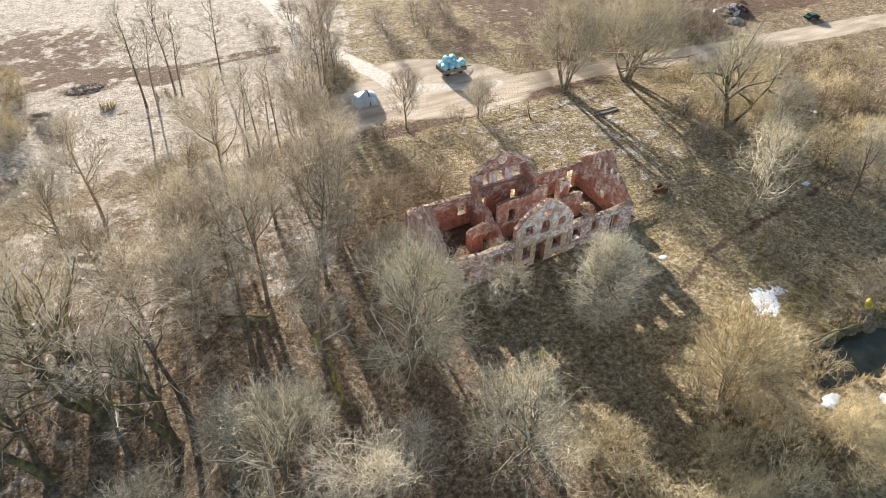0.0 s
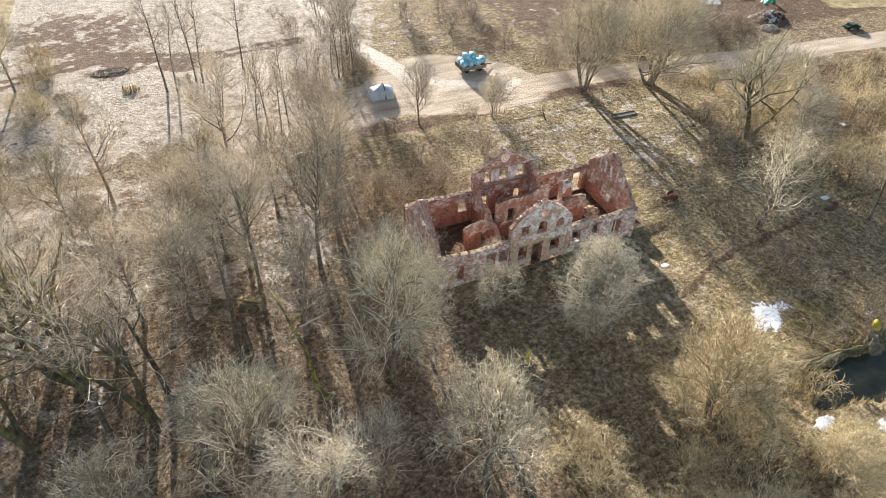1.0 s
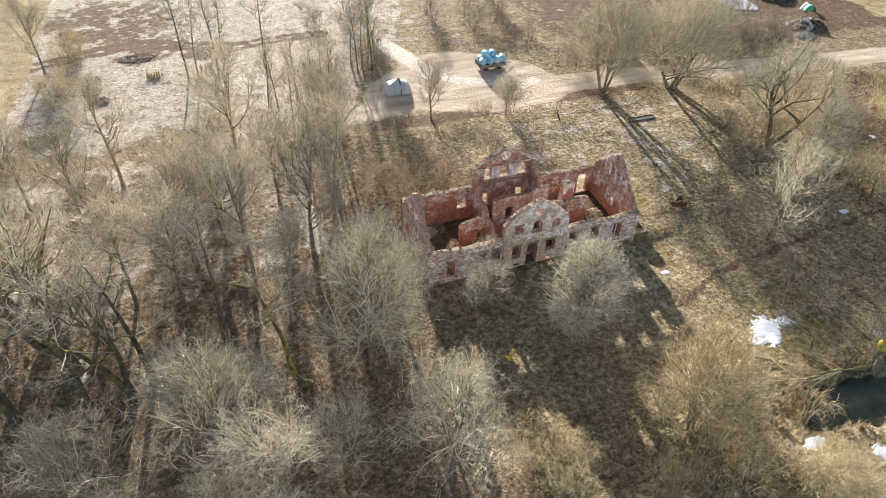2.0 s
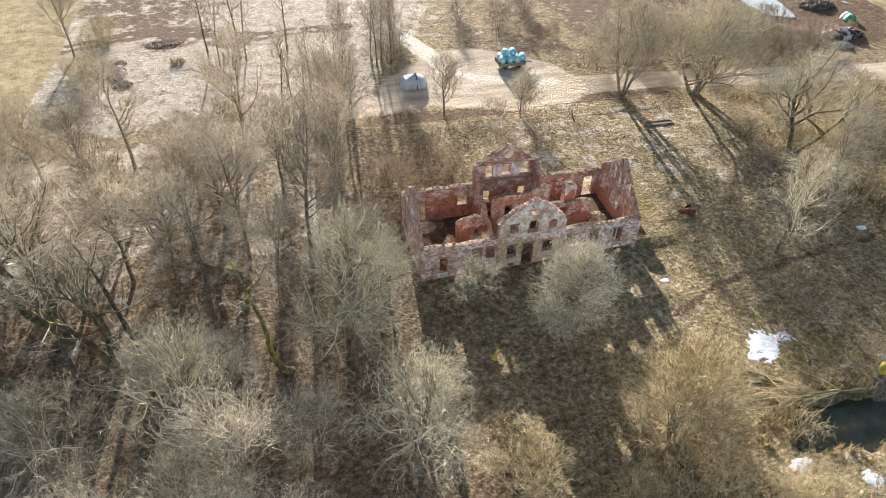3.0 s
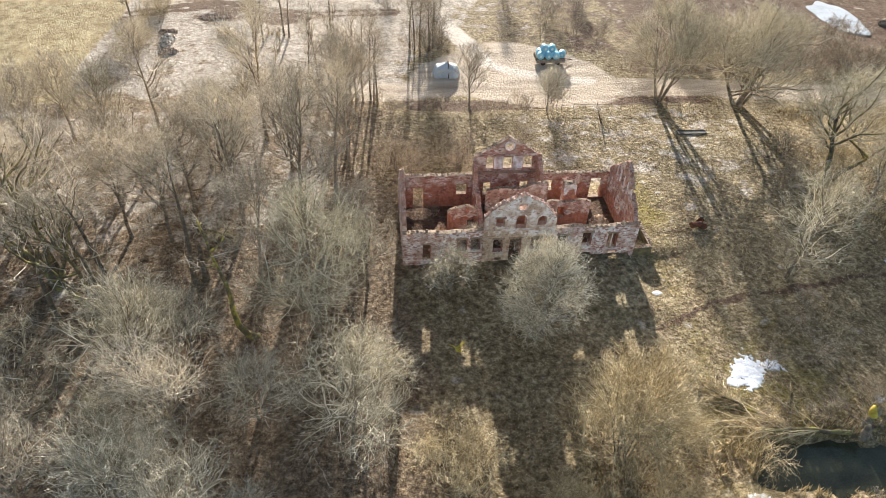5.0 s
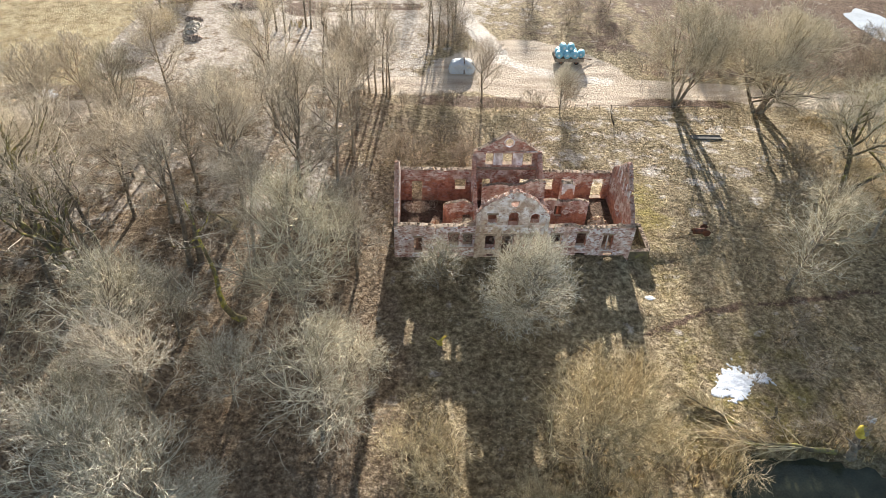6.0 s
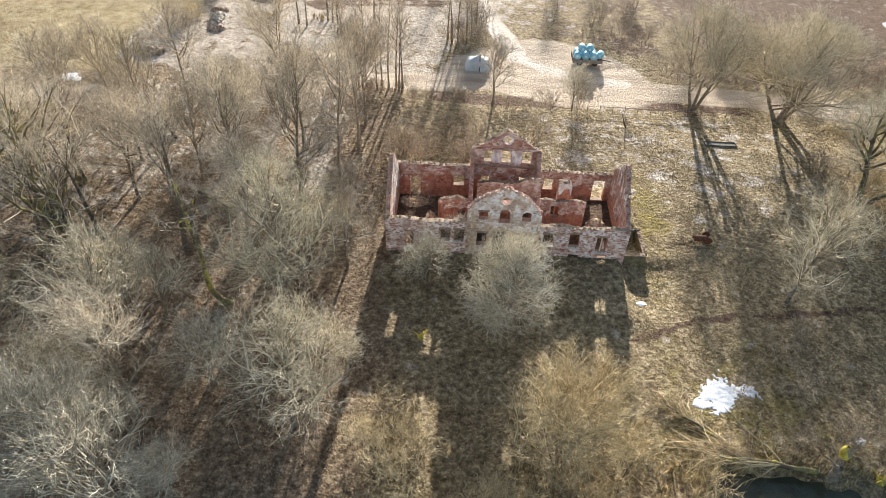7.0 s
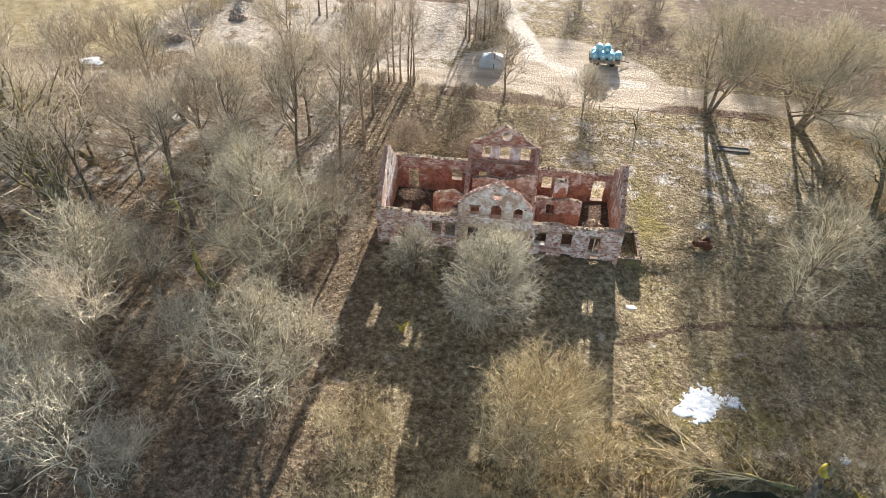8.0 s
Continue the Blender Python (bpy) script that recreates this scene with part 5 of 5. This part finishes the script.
fallen_tree(25.6, -24.7, 17.6, -23.9, 0.25, 4, "fallen tree with a mossy trunk lying beside the pond", 8.0)
fallen_tree(18.5, -22.3, 14.2, -19.0, 0.16, 9, "fallen pale branch beside the pond", 3.5)
fallen_tree(-38.0, 9.0, -33.0, 6.0, 0.2, 12, "fallen log on the leaf litter", 2.0)

M_CONCRETE = mat("weathered_concrete", ((0.20, 0.18, 0.15), (0.42, 0.38, 0.32), (0.58, 0.54, 0.46)), 1.5, 0.95, 0.5, 6)
low = tagged(new("low_wall"), "broken low concrete wall with rubble beside a leaning tree", "wall")
for i, (x0, y0, ln, h, turn) in enumerate(((-52.9, 24.9, 3.9, 0.6, -31), (-49.5, 22.9, 3.6, 0.5, -32), (-50.6, 25.9, 1.6, 0.8, -20))):
    bm = box_bm(0, 0, -0.4, ln, 0.95, h, 0.06, random.Random(i))
    ob = part("slab", bm, M_CONCRETE, low)
    ob.matrix_basis = pose(x0, y0, ground_z(x0, y0), 0, 0, turn)
heap("rubble", -50.3, 25.4, 1.8, 0.9, 0.5, 90, M_CONCRETE, 31, "pale rubble behind the low wall", "rubble")

# ---- waste ground far behind ----
M_EARTH = mat("turned_earth", ((0.17, 0.125, 0.095), (0.34, 0.26, 0.2), (0.5, 0.405, 0.325)), 1.5, 0.95, 0.5, 6)
M_SCRAP = mat("mixed_scrap", ((0.03, 0.025, 0.02), (0.20, 0.09, 0.06), (0.42, 0.33, 0.27), (0.60, 0.58, 0.56)), 0.8, 0.7, 0.4, 6, island=0.9)
heap("debris", 84.8, 51.3, 4.2, 2.0, 1.2, 220, M_SCRAP, 41, "heap of rusty scrap and dark debris", "debris", (0.15, 0.5))
heap("debris", 90.0, 66.0, 4.0, 2.0, 1.0, 120, M_BARK_DARK, 43, "dark heap of brushwood and scrap", "debris", (0.15, 0.5))
heap("debris", -52.4, 62.5, 1.0, 2.6, 0.9, 110, M_CONCRETE, 46, "ridge of grey stones and old rubble on the field", "rubble", (0.15, 0.4))
heap("debris", -53.0, 66.3, 1.5, 0.8, 0.5, 60, M_EARTH, 48, "dark lumps of earth and brushwood", "debris", (0.15, 0.4))
heap("debris", -45.5, 73.2, 3.2, 1.8, 0.2, 170, M_EARTH, 49, "low heap of brown turned earth on the field", "earth", (0.08, 0.24))
heap("debris", -59.0, 47.5, 2.6, 1.2, 0.7, 110, M_EARTH, 44, "brown heap of earth and brushwood on the pale field", "debris", (0.12, 0.35))
heap("debris", -51.0, 58.0, 1.6, 1.0, 0.35, 90, M_EARTH, 45, "brown heap of earth and brushwood on the pale field", "debris", (0.12, 0.35))
heap("stone_heap", 81.0, 46.8, 2.2, 1.4, 0.8, 120, M_CONCRETE, 47, "grey heap of gravel and stones", "stones", (0.08, 0.25))
M_GREEN = mat("green_cover", ((0.05, 0.32, 0.20), (0.12, 0.5, 0.33)), 0.8, 0.5, 0.2)
shelter = tagged(new("tent_shelter"), "small arched shelter with a green and white cover", "shelter")
sz = ground_z(91.4, 58.0)
for name, y0, y1, m in (("green_cover", 56.4, 58.4, M_GREEN), ("white_cover", 58.4, 59.6, M_WHITE)):
    verts, faces = [], []
    for i in range(13):
        a = math.pi * i / 12
        for y in (y0, y1):
            for r in (1.0, 0.95):
                verts.append((91.4 + 1.6 * r * math.cos(a), y, sz - 0.05 + 1.9 * r * math.sin(a)))
    for i in range(12):
        k = i * 4
        faces += [(k, k + 4, k + 6, k + 2), (k + 1, k + 3, k + 7, k + 5), (k, k + 1, k + 5, k + 4), (k + 2, k + 6, k + 7, k + 3)]
    faces += [(0, 2, 3, 1), (48, 49, 51, 50)]
    piece(name, mesh_of(name, verts, faces, m, True), shelter)
shelter.matrix_basis = pose(91.4, 58.0, sz) @ Matrix.Scale(0.72, 4) @ pose(-91.4, -58.0, -sz)

vehicle = tagged(new("parked_car"), "small dark green car parked beside the road", "car")
vz = ground_z(97.5, 40.6)
M_CARPAINT = mat("dark_green_paint", ((0.01, 0.035, 0.025), (0.02, 0.06, 0.04)), 2, 0.3, 0.0)
M_GLASS = mat("dark_window_glass", ((0.01, 0.012, 0.015), (0.02, 0.022, 0.025)), 1, 0.1, 0.0)
verts = [(x, y, z) for y in (-0.85, 0.85) for x, z in ((-2.1, 0.35), (-2.15, 0.8), (-1.5, 0.95), (-0.9, 1.42), (0.7, 1.45), (1.5, 0.95), (2.1, 0.82), (2.12, 0.35))]
faces = [tuple(range(7, -1, -1)), tuple(range(8, 16))] + [(i, (i + 1) % 8, 8 + (i + 1) % 8, 8 + i) for i in range(8)]
body = piece("body", mesh_of("body", verts, faces, M_CARPAINT), vehicle)
for a, b in (((-1.45, 0.98), (-0.92, 1.38)), ((1.44, 0.98), (0.75, 1.40))):
    bm = bmesh.new()
    s = -0.02 if a[0] < 0 else 0.02
    bm.faces.new([bm.verts.new(p) for p in ((a[0] + s, -0.72, a[1] + 0.015), (a[0] + s, 0.72, a[1] + 0.015), (b[0] + s, 0.66, b[1] + 0.015), (b[0] + s, -0.66, b[1] + 0.015))])
    part("windscreen", bm, M_GLASS, vehicle)
for x in (-1.35, 1.35):
    for y in (-0.8, 0.8):
        part("wheel", tube(bmesh.new(), (x, y - 0.1, 0.31), (x, y + 0.1, 0.31), 0.31, 14), M_RUBBER, vehicle)
vehicle.matrix_basis = pose(97.5, 40.6, vz, 0, 0, -8) @ Matrix.Scale(0.8, 4)


# ---- dry grass ----
def tufts(name, count, x0, x1, y0, y1, material, seed, label, high=(0.12, 0.4), keep=lambda x, y: True):
    rnd = random.Random(seed)
    verts, faces = [], []
    for _ in range(count):
        x, y = rnd.uniform(x0, x1), rnd.uniform(y0, y1)
        if (X0 - 0.3 < x < X1 + 0.3 and -0.4 < y < Y1 + 0.3) or near_line(x, y, ROAD) < 3.5 or math.hypot((x - 8) * 0.62, y - 48) < 9 or not keep(x, y):
            continue
        z = ground_z(x, y) - 0.03
        for _ in range(3):
            a, h, r = rnd.uniform(0, 6.28), rnd.uniform(*high), rnd.uniform(0.03, 0.09)
            ox, oy, n = x + rnd.uniform(-0.15, 0.15), y + rnd.uniform(-0.15, 0.15), len(verts)
            for k in range(3):
                w = a + 2.0944 * k
                verts.append((ox + r * math.cos(w), oy + r * math.sin(w), z))
            verts.append((ox + rnd.uniform(-0.2, 0.2), oy + rnd.uniform(-0.2, 0.2), z + h))
            faces += [(n, n + 1, n + 3), (n + 1, n + 2, n + 3), (n + 2, n, n + 3)]
    return tagged(new(name, mesh_of(name, verts, faces, material)), label, "grass", kind="stuff")


M_STRAW = mat("dry_grass", ((0.15, 0.105, 0.05), (0.40, 0.30, 0.16), (0.66, 0.52, 0.31)), 0.3, 0.9, 0, 6, island=0.7)
M_LITTER = mat("dead_leaves", ((0.08, 0.045, 0.025), (0.22, 0.14, 0.085), (0.42, 0.30, 0.19)), 0.3, 0.9, 0, 6, island=0.7)
tufts("dry_grass", 24000, -16, 55, -34, 34, M_STRAW, 1, "tufts of dry straw-coloured grass", (0.04, 0.2), lambda x, y: noise.noise((x * 0.2, y * 0.2, 2)) > -0.1 and not (-16 < x < 13 and -20 < y < 1))
tufts("dead_leaves", 16000, -62, -15, -38, 36, M_LITTER, 2, "dead leaves and dry stalks on the forest floor", (0.05, 0.2))

M_REED = mat("golden_dry_weeds", ((0.18, 0.135, 0.072), (0.43, 0.34, 0.195), (0.66, 0.54, 0.33)), 0.3, 0.85, 0, 6, vary=0, island=0.7)
tufts("dry_weeds", 4200, 0, 27, -39, -20.5, M_REED, 3, "tall golden-brown dead weeds round the pond", (0.25, 0.8), lambda x, y: math.hypot((x - 22.8) / 8.8, (y + 27.2) / 3.5) > 1 and math.hypot(x - 14.1, y + 30.3) > 2.2 and math.hypot(x - 19.6, y + 32.9) > 2.6 and noise.noise((x * 0.16, y * 0.16, 5)) > -0.15 and x < 11 + (y + 38) * 0.1 and y > -35)
tufts("dry_weeds", 5000, 46, 92, -14, 34, M_REED, 4, "tall golden-brown dead weeds on the open ground", (0.25, 0.8), lambda x, y: noise.noise((x * 0.1, y * 0.1, 6)) > 0.0)
tufts("dry_weeds", 420, -44, -32, 62, 68, M_REED, 5, "tall dead reeds on the pale field", (0.4, 1.3), lambda x, y: min(math.hypot(x + 42.8, y - 65), math.hypot(x + 34, y - 65)) < 1.2 + 1.5 * noise.noise((x, y, 4)))
tufts("dry_weeds", 1500, 12, 34, -36, -21.5, M_REED, 8, "dead reeds and weeds along the pond's edge", (0.3, 1.0), lambda x, y: 0.78 < math.hypot((x - 22.8) / 8.6, (y + 27.2) / 3.3) < 1.3 and math.hypot(x - 14.1, y + 30.3) > 2.2 and math.hypot(x - 19.6, y + 32.9) > 2.6 and noise.noise((x * 0.4, y * 0.4, 3)) > -0.2)
